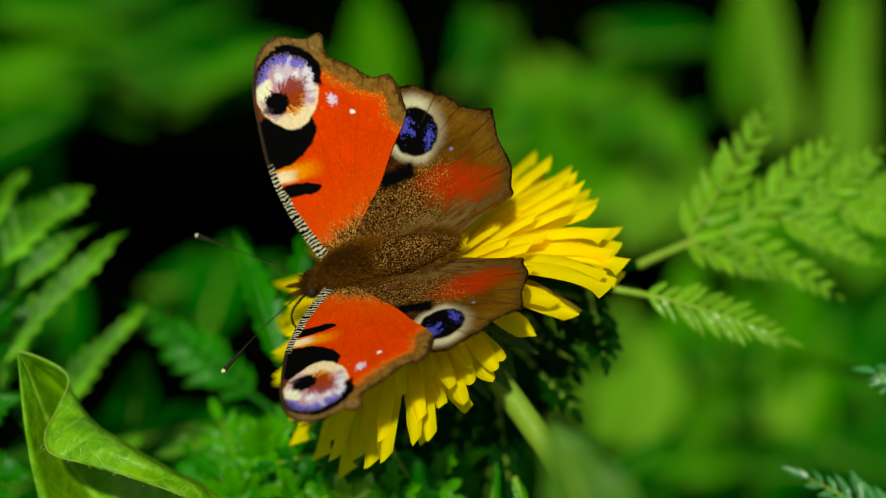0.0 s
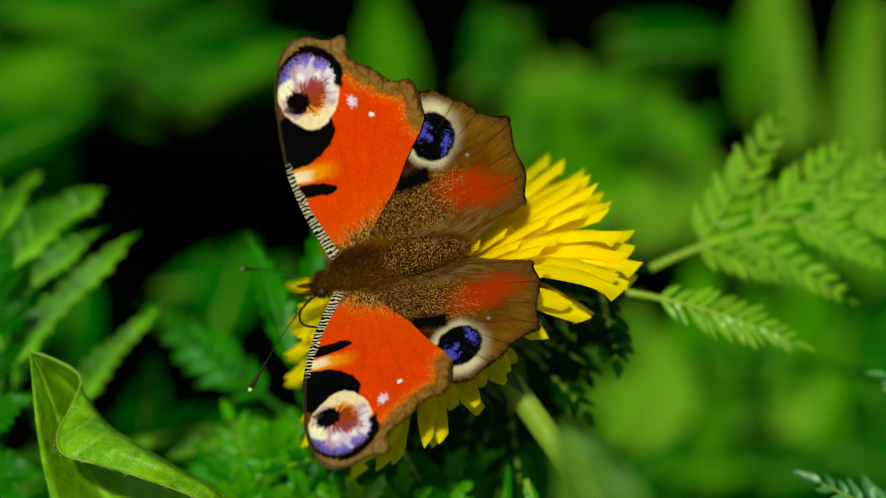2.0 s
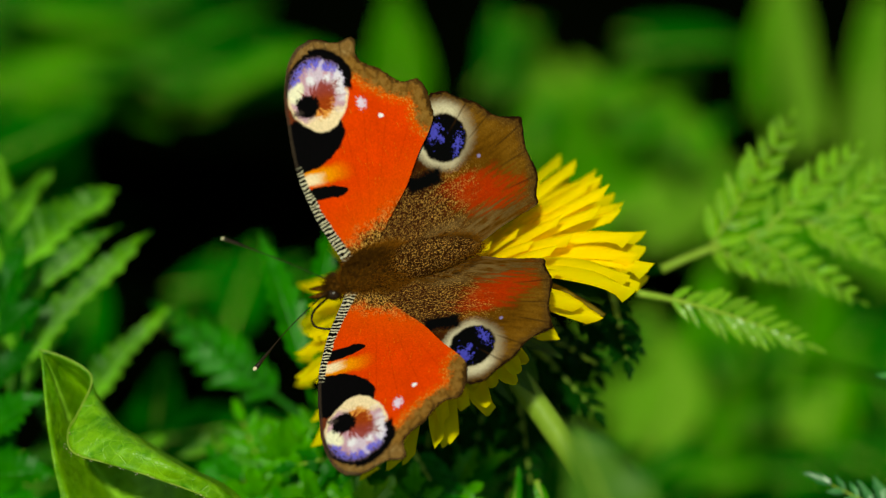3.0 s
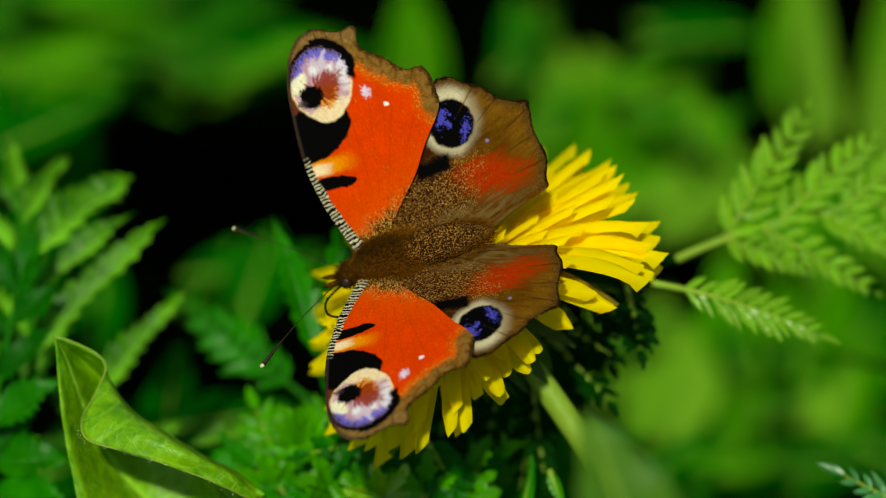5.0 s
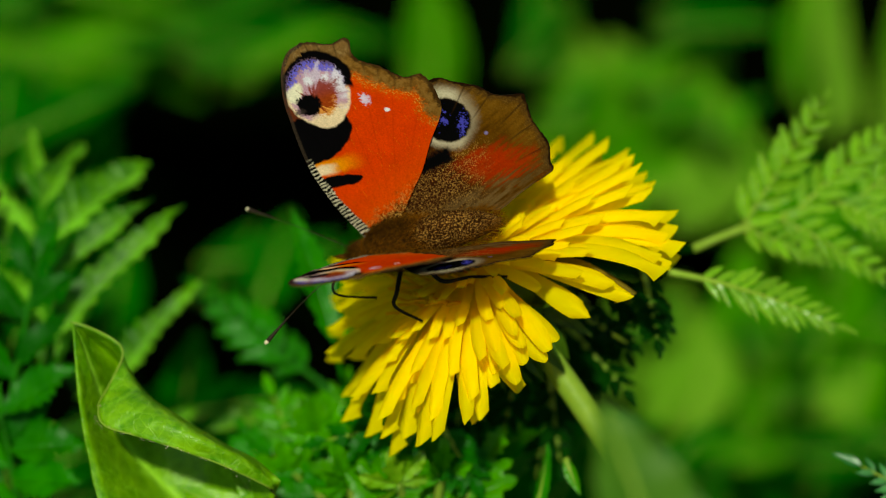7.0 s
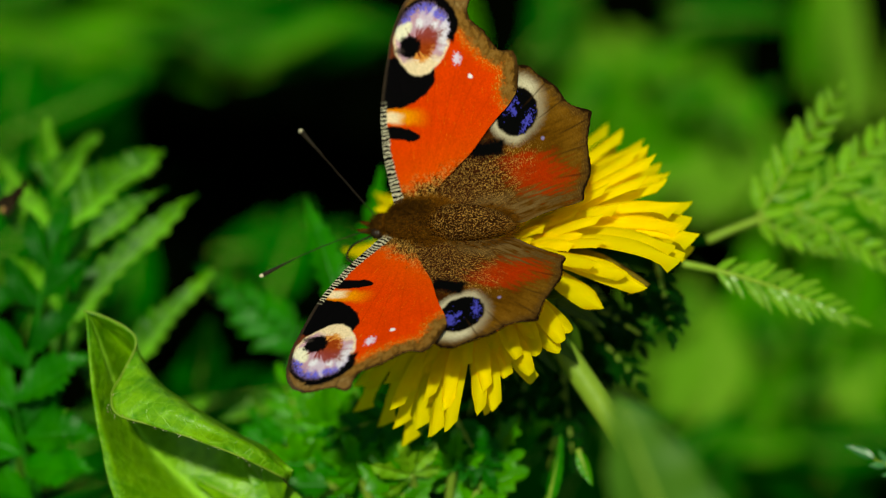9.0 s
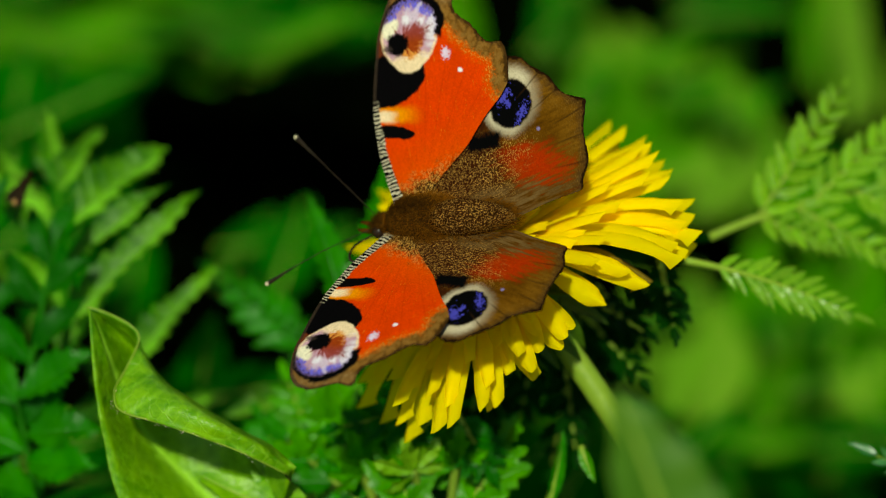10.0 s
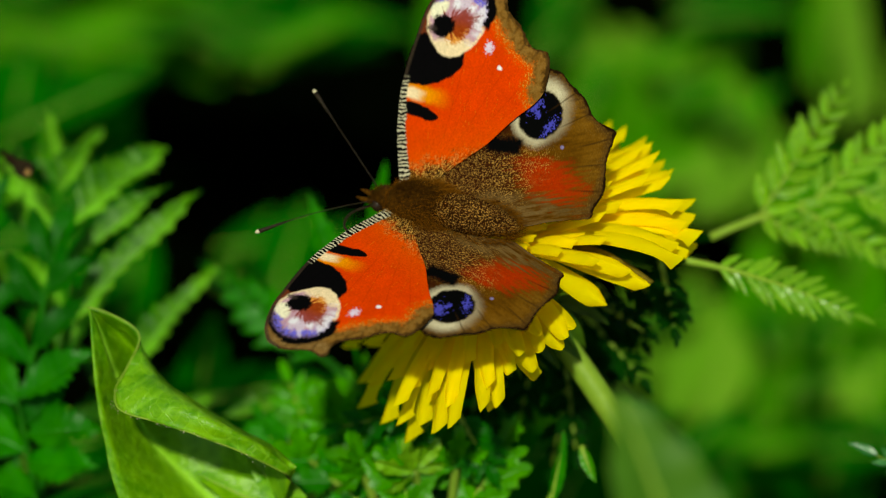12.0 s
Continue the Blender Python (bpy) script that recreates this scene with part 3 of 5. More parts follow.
def hind_colours(a, b):
    wob = fractal(a, b, 1.4, 53) - 0.5
    fine = fractal(a, b, 6.0, 59)
    hair = fractal(a * 1.3, b * 2.2 + a * 0.5, 9.0, 60)
    streak = fractal(a * 0.5 + b * 0.1, b * 3.0 + a * 0.9, 1.2, 61)
    col = np.tile((0.115, 0.043, 0.003), (len(a), 1)) * (0.55 + 0.9 * streak)[:, None]
    edge = near(a, b, HIND_TRAIL[8:])
    # paler, olive towards the outer border
    col = lay(col, (0.22, 0.095, 0.009), (0.25 + 0.9 * streak).clip(0, 1) * step(5.5, 1.5, edge + wob * 2) * step(2.0, 7.0, b) * 0.8)
    # red field, drawn out along the veins
    red = step(1.25, 0.35, np.hypot((a + 15.3) / 5.8, (b - 5.0 - 0.22 * (a + 15.5)) / 2.8) + (streak - 0.5) * 1.3 + (fine - 0.5) * 0.5)
    col = lay(col, (0.48, 0.026, 0.001), red * (0.62 + 0.5 * streak).clip(0, 0.95))
    # dark root with golden hair-scales
    root = step(-14.0, -10.0, a + wob * 2 - 0.15 * b + (streak - 0.5) * 4)
    col = lay(col, (0.034, 0.008, 0.0015), root * 0.95)
    col = lay(col, (0.05, 0.012, 0.002), step(-17.5, -11.5, a + wob * 3 + (streak - 0.5) * 6) * step(0.75, 0.35, streak) * 0.6)
    gold = step(0.63, 0.67, hair) * step(-15, -10.0, a + wob * 3 + 0.35 * b + (streak - 0.5) * 5) * step(10.0, 6.5, b + wob)
    col = lay(col, GOLD, gold * 0.7)
    # silky grey inner margin
    col = lay(col, (0.13, 0.07, 0.02), step(2.6, 0.9, b + 0.13 * (a + 12) + wob) * step(-3.0, -7.0, a) * step(0.3, 0.8, streak))
    col = lay(col, (0.24, 0.14, 0.05), step(3.2, 1.6, b + 0.10 * (a + 12) + wob) * step(-6.5, -9.0, a) * step(-18.5, -15.5, a) * step(0.15, 0.7, streak) * 0.4)
    # eye spot in a cream ring that fades outwards
    u, v = (a + 13.15) / 2.75, (b - 12.4) / 3.0
    r = np.hypot(u, v) + wob * 0.12
    ring = step(1.68, 1.08, r + 0.16 * np.clip(-v, 0, 1) - 0.16 * np.clip(v, 0, 1) + (fine - 0.5) * 0.25) * step(-0.85, -1.15, -r)
    col = lay(col, (0.80, 0.68, 0.47), ring * 0.92 * (1 - 0.6 * step(0.35, 1.0, -(u * 0.92 + v * 0.25))))
    disc = step(1.10, 0.96, r + (fine - 0.5) * 0.08)
    col = lay(col, BLACK, disc)
    col = lay(col, BLUE, disc * step(0.34, 0.18, np.hypot(u - 0.36, v - 0.30) * 0.9 + (fractal(a, b, 2.6, 77) - 0.5) * 1.0 + (fine - 0.5) * 0.5))
    col = lay(col, BLUE, disc * step(0.20, 0.10, np.hypot((u + 0.55) * 0.85 + (v + 0.42) * 0.5, (v + 0.42) * 0.3 - (u + 0.55) * 0.2) + (fine - 0.5) * 0.5))
    col = lay(col, BLACK, step(0.25, -0.35, np.maximum(np.abs(b - 7.9 + 0.08 * (a + 9)) - 1.05, np.abs(a + 9.4) - 2.3) + wob * 0.8 + (fine - 0.5) * 0.5))
    col = lay(col, (0.3, 0.25, 0.55), step(0.28, 0.1, np.hypot(a + 16.8, b - 9.0) + wob * 0.3) * 0.8)
    col = lay(col, (0.07, 0.032, 0.009), step(1.5, 0.2, edge + wob * 0.9 + (streak - 0.5) * 0.8) * 0.78)
    col = lay(col, (0.28, 0.15, 0.03), step(0.58, 0.72, hair) * step(3.2, 1.0, edge) * 0.45)
    col = lay(col, (0.012, 0.005, 0.002), step(0.36, 0.10, edge + wob * 0.5 + (fine - 0.5) * 0.35) * 0.92)
    # vein ends
    for x, y in ((-22.9, 4.5), (-22.8, 8.0), (-22.6, 11.0), (-19.6, 13.7), (-17.4, 16.0)):
        d = np.abs((a + 2.0) * (y - 2.0) - (b - 2.0) * (x + 2.0)) / np.hypot(x + 2.0, y - 2.0)
        col = lay(col, (0.04, 0.018, 0.005), step(0.14, 0.03, d + wob * 0.1) * step(5.5, 2.0, np.hypot(a - x, b - y)) * 0.7)
    return col * (0.54 + 0.30 * fine)[:, None]


def wing_mesh(name, lead, trail, side, lift, colours, nt, ns, scallop):
    """Upper and lower skin of a wing between its front edge and its hind edge; side +1 is the animal's left."""
    p, q = spline(lead, nt), spline(trail, nt)
    s = np.linspace(0, 1, ns) ** 1.0
    grid = p[:, None] * (1 - s[None, :, None]) + q[:, None] * s[None, :, None]
    a, b = grid[..., 0].ravel().copy(), grid[..., 1].ravel().copy()
    run = np.repeat(np.linspace(0, 1, nt), ns)
    frill = np.tile(s ** 10, nt) * scallop * np.sin(run * 46) * step(0.4, 0.55, run)
    frill = frill + np.tile(s ** 14, nt) * 0.18 * (lattice(run * 160, run * 0, 5) - 0.5) * step(0.35, 0.45, run)
    b2, a2 = b + frill * 0.7, a - frill * 0.7
    vein = sum(0.035 * np.exp(-((np.arctan2(b - 0.5, a + 1.0) - ang) / 0.02) ** 2) for ang in np.arange(1.35, 3.2, 0.17)) * step(2, 7, np.hypot(a, b))
    c = 1.2 + 0.165 * a + lift + 0.5 * (fractal(a, b, 0.16, 8) - 0.5) * step(1, 8, b) + vein
    col = np.clip(colours(a, b), 0.002, 0.95)
    under = np.array((0.022, 0.015, 0.012)) * (0.5 + fractal(a, b, 2.2, 70))[:, None]
    n = nt * ns
    verts = np.zeros((2 * n, 3))
    verts[:n] = np.stack([a2, side * b2, c], 1)
    verts[n:] = np.stack([a2, side * b2, c - 0.12], 1)
    i, j = np.meshgrid(np.arange(nt - 1), np.arange(ns - 1), indexing="ij")
    k = (i * ns + j).ravel()
    top = np.stack([k, k + 1, k + ns + 1, k + ns], 1)
    if side < 0:
        top = top[:, ::-1]
    rim = []
    e0 = np.arange(nt - 1) * ns
    for e, flip in ((e0, side > 0), (e0 + ns - 1, side < 0)):
        f = np.stack([e, e + n, e + ns + n, e + ns], 1)
        rim.append(f[:, ::-1] if flip else f)
    faces = np.vstack([top, top[:, ::-1] + n] + rim)
    me = mesh(name, verts * MM, faces.tolist(), SCALES)
    att = me.color_attributes.new("scales", "FLOAT_COLOR", "POINT")
    rgba = np.ones((2 * n, 4), np.float32)
    rgba[:n, :3], rgba[n:, :3] = col, under
    att.data.foreach_set("color", rgba.ravel())
    return me


def solid(profile, n=20, squash=1.0):
    """A body turned about x from (x, radius, height of its centre) in millimetres."""
    verts, faces = [], []
    for x, r, z in profile:
        verts += [(x * MM, r * MM * math.cos(2 * math.pi * k / n), (z + squash * r * math.sin(2 * math.pi * k / n)) * MM) for k in range(n)]
    for i in range(len(profile) - 1):
        faces += [(i * n + k, (i + 1) * n + k, (i + 1) * n + (k + 1) % n, i * n + (k + 1) % n) for k in range(n)]
    faces += [tuple(range(n)), tuple(range((len(profile) - 1) * n, len(profile) * n))[::-1]]
    return verts, faces


def hairs(surface, count, length, seed, sweep=(-0.7, 0, 0.25)):
    """Fine tapered hairs on the surface, a function of two random numbers that returns a point and a normal (mm)."""
    rnd = random.Random(seed)
    verts, faces = [], []
    for _ in range(count):
        p, nrm = surface(rnd.random(), rnd.random())
        d = (nrm * 0.8 + Vector(sweep) + Vector([rnd.uniform(-0.35, 0.35) for _ in range(3)])).normalized()
        l = length * rnd.uniform(0.5, 1.2)
        s = d.orthogonal().normalized() * 0.026
        o = d.cross(s)
        mid = p + d * l * 0.5 + nrm * 0.1 * l
        end = p + d * l + Vector(sweep) * 0.2 * l
        k = len(verts)
        for c, w in ((p, 1.0), (mid, 0.7)):
            verts += [(c + s * w) * MM, (c - s * 0.5 * w + o * 0.87 * w) * MM, (c - s * 0.5 * w - o * 0.87 * w) * MM]
        verts.append(end * MM)
        faces += [(k + i, k + (i + 1) % 3, k + 3 + (i + 1) % 3, k + 3 + i) for i in range(3)] + [(k + 3 + i, k + 3 + (i + 1) % 3, k + 6) for i in range(3)]
    return verts, faces


def egg(cx, cz, rx, ry, rz):
    def surface(u, v):
        t, h = 2 * math.pi * u, math.acos(1 - 2 * v)
        n = Vector((math.cos(h), math.sin(h) * math.cos(t), math.sin(h) * math.sin(t)))
        return Vector((cx + rx * n.x, ry * n.y, cz + rz * n.z)), Vector((n.x / rx, n.y / ry, n.z / rz)).normalized()
    return surface


def body_scales(me, seed):
    """Brown scales with gold specks over a body mesh."""
    co = np.array([v.co for v in me.vertices]) / MM
    round_it = np.arctan2(co[:, 2], co[:, 1]) * 2.6
    fine = fractal(co[:, 0] * 0.9 + 40, round_it * 1.3 + 40, 10.0, seed)
    col = np.tile((0.024, 0.007, 0.0015), (len(co), 1)) * (0.5 + fractal(co[:, 0] + 9, round_it + 9, 0.8, 4))[:, None]
    col = lay(col, GOLD, step(0.62, 0.68, fine) * 0.42)
    att = me.color_attributes.new("scales", "FLOAT_COLOR", "POINT")
    att.data.foreach_set("color", np.hstack([col, np.ones((len(co), 1))]).astype(np.float32).ravel())


def build_butterfly():
    b = thing("butterfly", BODY[0][1], "peacock butterfly with red wings and blue eye spots, on a dandelion", "butterfly")
    prof = [(3.8, 0.3, 0.8), (3.5, 1.4, 0.8), (2.4, 2.4, 0.9), (0.5, 2.9, 0.9), (-1.5, 2.9, 0.8), (-3.4, 2.4, 0.6), (-4.6, 1.5, 0.4), (-5.2, 0.3, 0.3)]
    part("thorax", mesh("thorax", *solid(prof), FUR_DARK), b)
    part("fur", mesh("fur", *hairs(egg(-0.6, 1.6, 3.6, 1.9, 2.3), 5200, 1.2, 2, (-0.8, 0, 0.0)), FUR_DARK), b, label="short dark brown hair on the back of the thorax")
    part("fur", mesh("fur", *hairs(egg(-0.9, 0.6, 5.0, 3.2, 2.4), 5200, 1.5, 6, (-0.8, 0, 0.1)), FUR), b, label="golden brown swept-back hair over the wing roots")
    prof = []
    for i in range(241):
        s = i / 240
        r = 2.45 * math.sin(math.pi * (0.2 + 0.8 * s) ** 0.9) ** 0.5 * (1 - 0.12 * s) + 0.05 * math.sin(s * 2 * math.pi * 8)
        prof.append((-3.6 - 11.2 * s, max(0.1, r), 0.7 - 1.2 * s * s))
    me = mesh("abdomen", *solid(prof, 220), SCALES)
    body_scales(me, 5)
    part("abdomen", me, b)
    part("fur", mesh("fur", *hairs(egg(-8.2, -0.5, 6.2, 2.95, 1.2), 2200, 1.2, 8, (-1.3, 0, -0.1)), FUR), b, label="golden brown hair along the abdomen")
    head = part("head", mesh("head", *solid([(3.3, 0.4, 0.7), (3.9, 1.1, 0.7), (4.8, 1.35, 0.7), (5.7, 1.1, 0.7), (6.2, 0.4, 0.6)]), FUR_DARK), b)
    part("fur", mesh("fur", *hairs(egg(4.7, 0.7, 1.5, 1.35, 1.35), 900, 0.9, 3, (0.3, 0, 0.1)), FUR_DARK), head)
    for s in (-1, 1):
        part("eye", mesh("eye", *solid([(x * 0.85, 0.85 * math.sqrt(max(0.01, 1 - x * x)), 0) for x in np.linspace(-1, 1, 12)], 16), EYE_DARK), head, pose(0.0052, s * 0.00105, 0.0007))
        pal = mesh("palp", *tube([(0, 0, 0), (0.0011, s * 0.0001, 0.0001), (0.0021, s * 0.0002, 0.0004), (0.0028, s * 0.0002, 0.0007)], [0.0004, 0.00042, 0.0003, 0.00008], 8), FUR_DARK)
        part("palp", pal, head, pose(0.0058, s * 0.0004, 0.0003))
    curl = spline3([(6.0, 0.2, -0.3), (8.0, 2.8, 0.8), (7.7, 5.2, 1.5), (6.4, 6.0, 0.9), (3.2, 5.6, -1.6)], 20)
    part("proboscis", mesh("proboscis", *tube([v * MM for v in curl], [0.00015] * 20, 8), CHITIN), b)
    # legs: thigh, shin and foot down to the florets
    for s, ways in ((-1, (((1.5, 1.6, -1.2), (3.0, 4.2, -2.5), (4.7, 5.2, -6.1), (6.7, 5.9, -7.0)), ((-1.0, 1.6, -1.2), (-1.5, 5.2, -2.6), (-1.2, 6.9, -6.5), (0.2, 7.9, -7.5)))),
                    (1, (((-0.4, 1.6, -1.2), (-0.9, 7.0, 0.2), (-0.3, 8.6, -0.6), (-2.4, 9.4, -3.8)), ((-3.2, 1.6, -1.6), (-5.7, 5.3, -2.2), (-8.9, 4.7, -3.8), (-12.6, 3.8, -6.8))))):
        for pts in ways:
            v, f = tube([v * MM for v in spline3([(x, s * y, z) for x, y, z in pts], 20)], [0.00034 - 0.00018 * i / 19 for i in range(20)], 8)
            part("leg", mesh("leg", v, f, CHITIN), b)
    wings = {}
    for s, word in ((-1, "right"), (1, "left")):
        wings["hind", s] = part("hindwing", wing_mesh("hindwing", HIND_LEAD, HIND_TRAIL, s, -0.4, hind_colours, 290, 250, 0.18), b, label="brown hindwing with a red field and a blue eye spot")
        wings["fore", s] = part("forewing", wing_mesh("forewing", FORE_LEAD, FORE_TRAIL, s, 0.0, fore_colours, 320, 220, 0.22), b, label="red forewing with black patches and an eye spot")
    feelers = {}
    for s in (-1, 1):
        pts = [(0.0152 * i / 19, 0, 0.0006 * math.sin(3 * i / 19)) for i in range(20)]
        shaft = mesh("antenna", *tube(pts, [0.00006 + 0.00002 * (i > 13) + 0.00021 * max(0, (i - 14) / 5) for i in range(20)], 8), CHITIN)
        feelers[s] = part("antenna", shaft, b, pose(0.0055, s * 0.0007, 0.0012))
        tip = solid([(0.36 * k, 0.27 * math.sqrt(max(0.02, 1 - (0.95 * k) ** 2)), 0) for k in (-0.9, -0.5, 0, 0.5, 0.9, 1.0)], 10)
        part("club_tip", mesh("club_tip", *tip, PALE), feelers[s], pose(0.0153, 0, 0.0001), "pale tip of the club")
    return b, wings, feelers


# time, place in the plan, turn of the body
BODY = [(t, Matrix.Translation(at(x, y, z)) @ pose(0, 0, 0, rx, ry, rz)) for t, x, y, z, rx, ry, rz in (
    (0, -11.48, -3.06, 8.53, -25.5, 25.8, 176.2),
    (0.5, -11.45, -2.97, 8.18, -26.4, 27.2, 174.4),
    (0.8, -11.44, -3.06, 8.1, -23.4, 27.2, 174.9),
    (1, -11.65, -2.89, 7.61, -21.8, 26.4, 174.7),
    (1.5, -11.78, -2.7, 8.45, -21.2, 25.7, 174.8),
    (2, -11.67, -3.08, 8.52, -18, 26.3, 173.9),
    (2.5, -11.6, -3.36, 8.76, -18, 27.6, 174.2),
    (3, -11.59, -3.28, 8.64, -16.8, 27.3, 174.5),
    (5, -11.78, -3.16, 8.4, -17.2, 28, 175.6),
    (5.5, -11.94, -3.18, 8.12, -17, 26.6, 175.9),
    (6, -12.18, -3.04, 7.77, -17.2, 25.7, 176.3),
    (6.5, -12.75, -2.93, 7.1, -17.7, 27.4, 173.6),
    (7, -12.81, -2.61, 7.01, -15.9, 28.1, 170.7),
    (7.2, -12.81, -2.61, 7.01, -15.9, 28.1, 170.7),
    (8.8, -11.89, -1.32, 7.2, -17.2, 24.3, 154.5),
    (9, -11.89, -1.32, 7.2, -17.2, 24.3, 154.5),
    (9.5, -12.04, -1.2, 7.44, -16.9, 23.8, 155.3),
    (10, -12.11, -1.4, 7.74, -18, 26.4, 155.7),
    (10.5, -12.15, -1.13, 7.82, -18.5, 24.5, 156.9),
    (11, -12.65, -1.16, 7.76, -19.1, 24.7, 155.6),
    (11.5, -12.43, -0.9, 8.42, -19.3, 22.9, 152.1),
    (12, -12.14, 0.71, 8.31, -18.9, 12.8, 150.8),
)]
# time, lift of the right and left forewing, of the right and left hindwing, sweep of the right and left forewing
WINGS = [
    (0, 31.4, 33.1, 30.9, 31.8, -0.1, -1.2),
    (0.5, 40.5, 43.4, 40, 42.9, -0.4, -0.5),
    (0.8, 48.9, 47.3, 48.4, 46.8, 0.3, -0.3),
    (1, 51, 43.7, 50.5, 43.2, 0.6, 1.3),
    (1.5, 39.5, 26.4, 39, 25.1, 0.1, -0.6),
    (2, 35.8, 10.4, 33.7, 7.7, 0.5, -1),
    (2.5, 32.6, 9.3, 31.9, 8, -0.6, -1.2),
    (3, 33.9, 7.5, 31.9, 5.8, -0.7, -1.2),
    (5, 39.3, 15.9, 35.9, 14.5, -0.4, -0.5),
    (5.5, 40.4, 14.5, 38.1, 14, -0.4, -0.3),
    (6, 41.6, 16.6, 40.1, 16.1, -0.2, -0.1),
    (6.5, 48.3, 37.5, 47.8, 37, -0.3, 3.2),
    (6.7, 60.2, 43.7, 59.7, 42.1, 1.1, 4.5),
    (6.85, 66.1, 46.8, 65.6, 44.3, 1.8, 5.1),
    (7, 68.1, 47.8, 67.6, 45, 2, 5.3),
    (7.2, 68.1, 47.8, 67.6, 45, 2, 5.3),
    (8.8, 33.5, 12.8, 33, 10.5, 1.3, -0.5),
    (9, 33.5, 12.8, 33, 10.5, 1.3, -0.5),
    (9.5, 34.8, 13.8, 34.3, 12.4, 1, -0.5),
    (10, 35.3, 14.3, 34.5, 11.2, 0.5, -0.7),
    (10.5, 38.8, 23.2, 38.3, 22.3, 0.3, -0.3),
    (11, 43, 30.4, 42.5, 29.9, 0.8, 0.4),
    (11.5, 39.9, 15.7, 39.4, 13, 1.3, -1.6),
    (12, 30.1, 20, 29.6, 18, 0.4, -1.4),
]
# time, way of the right and of the left antenna
FEELERS = [
    (0, 0.79, -0.53, 0.3, 0.64, 0.68, 0.37),
    (1.5, 0.78, -0.5, 0.38, 0.65, 0.73, 0.23),
    (2, 0.84, -0.5, -0.23, 0.59, 0.8, 0.04),
    (2.5, 0.82, -0.51, -0.27, 0.6, 0.8, -0.08),
    (2.8, 0.84, -0.51, 0.2, 0.47, 0.83, 0.3),
    (3.2, 0.79, -0.47, 0.38, 0.49, 0.79, 0.37),
    (5.5, 0.8, -0.48, 0.36, 0.63, 0.75, 0.21),
    (6.5, 0.8, -0.51, 0.32, 0.62, 0.75, 0.23),
    (7.2, 0.82, -0.38, 0.42, 0.63, 0.76, 0.17),
    (8.8, 0.62, -0.48, 0.62, 0.62, 0.71, 0.34),
    (9.5, 0.64, -0.46, 0.61, 0.77, 0.62, 0.15),
    (10.5, 0.69, -0.48, 0.55, 0.78, 0.61, 0.15),
    (11.1, 0.73, -0.45, 0.52, 0.75, 0.64, 0.15),
    (11.6, 0.57, -0.35, 0.74, 0.61, 0.68, 0.4),
    (12, 0.68, -0.49, 0.54, 0.63, 0.7, 0.32),
]
butterfly, wings, feelers = build_butterfly()


# ---- leaves round the flower ----
def leaflet_set(lengths, ratio, teeth, bite, cup, droop, material, seed, peak=0.4):
    return [mesh("leaflet", *blade(l * MM, l * ratio * MM, teeth, bite, cup, droop, peak, seed + i), material) for i, l in enumerate(lengths)]


def rooted(ob, p, seed, radius=0.0005):
    """A thin leaf stalk from the point p of a leaf down and back to the soil."""
    low = Vector((p[0] + 0.006 * math.sin(seed), p[1] + 1.19 * p[2], -0.01))
    inv = ob.matrix_basis.inverted()
    # stalk in the shade-darkened green, so it sinks into the black gaps
    part("petiole", mesh("petiole", *tube([inv @ v for v in bent(p, low, (0.003, 0, 0), 8)], [radius * (1 + 0.08 * k) for k in range(8)], 6), LEAF_SHADE), ob)


def compound_leaf(name, label, p, q, up, pairs, longest, ratio, teeth, bite, material, seed, slant=52, start=0.25, sag=(0, 0, 0), group="", taper=0.75, rib=0.5, rib_material=None, cup=0.25, droop=0.15, lift=8):
    """A pinnate leaf from p to q: a rib with pairs of toothed leaflets and one at its end."""
    rnd = random.Random(seed)
    m = aim(p, q, up)
    ob = thing(name, m, label, "leaf", group)
    long = (Vector(q) - Vector(p)).length
    path = bent((0, 0, 0), (long, 0, 0), m.inverted().to_3x3() @ Vector(sag), 14)
    part("rib", mesh("rib", *tube(path, [rib * MM * (1 - 0.75 * i / 13) for i in range(14)], 8), rib_material or STEM), ob)
    base = [leaflet_set([longest * f for f in (1.0, 0.8, 0.6, 0.4, 0.25)], ratio, teeth, bite, cup, droop, material, seed * 7 + v * 31) for v in range(2)]
    for i in range(pairs):
        s = start + (1 - start) * i / pairs
        k = s * 13
        here = path[int(k)].lerp(path[min(13, int(k) + 1)], k - int(k))
        size = min(1.0, (0.55 + 1.2 * i / pairs)) * (1 - taper * (i / pairs) ** 1.4)
        pick = 0 if size > 0.9 else 1 if size > 0.7 else 2 if size > 0.5 else 3 if size > 0.32 else 4
        for side in (-1, 1):
            turn = side * (slant - 14 * i / pairs + rnd.uniform(-5, 5))
            part("leaflet", base[rnd.randrange(2)][pick], ob, Matrix.Translation(here) @ pose(0, 0, 0, 0, 0, turn) @ pose(0, 0, 0, side * -lift + rnd.uniform(-8, 8), -lift + rnd.uniform(-6, 6), 0))
    part("leaflet", base[0][2 if taper < 0.9 else 4], ob, Matrix.Translation(path[-1]))
    rooted(ob, p, seed)
    return ob


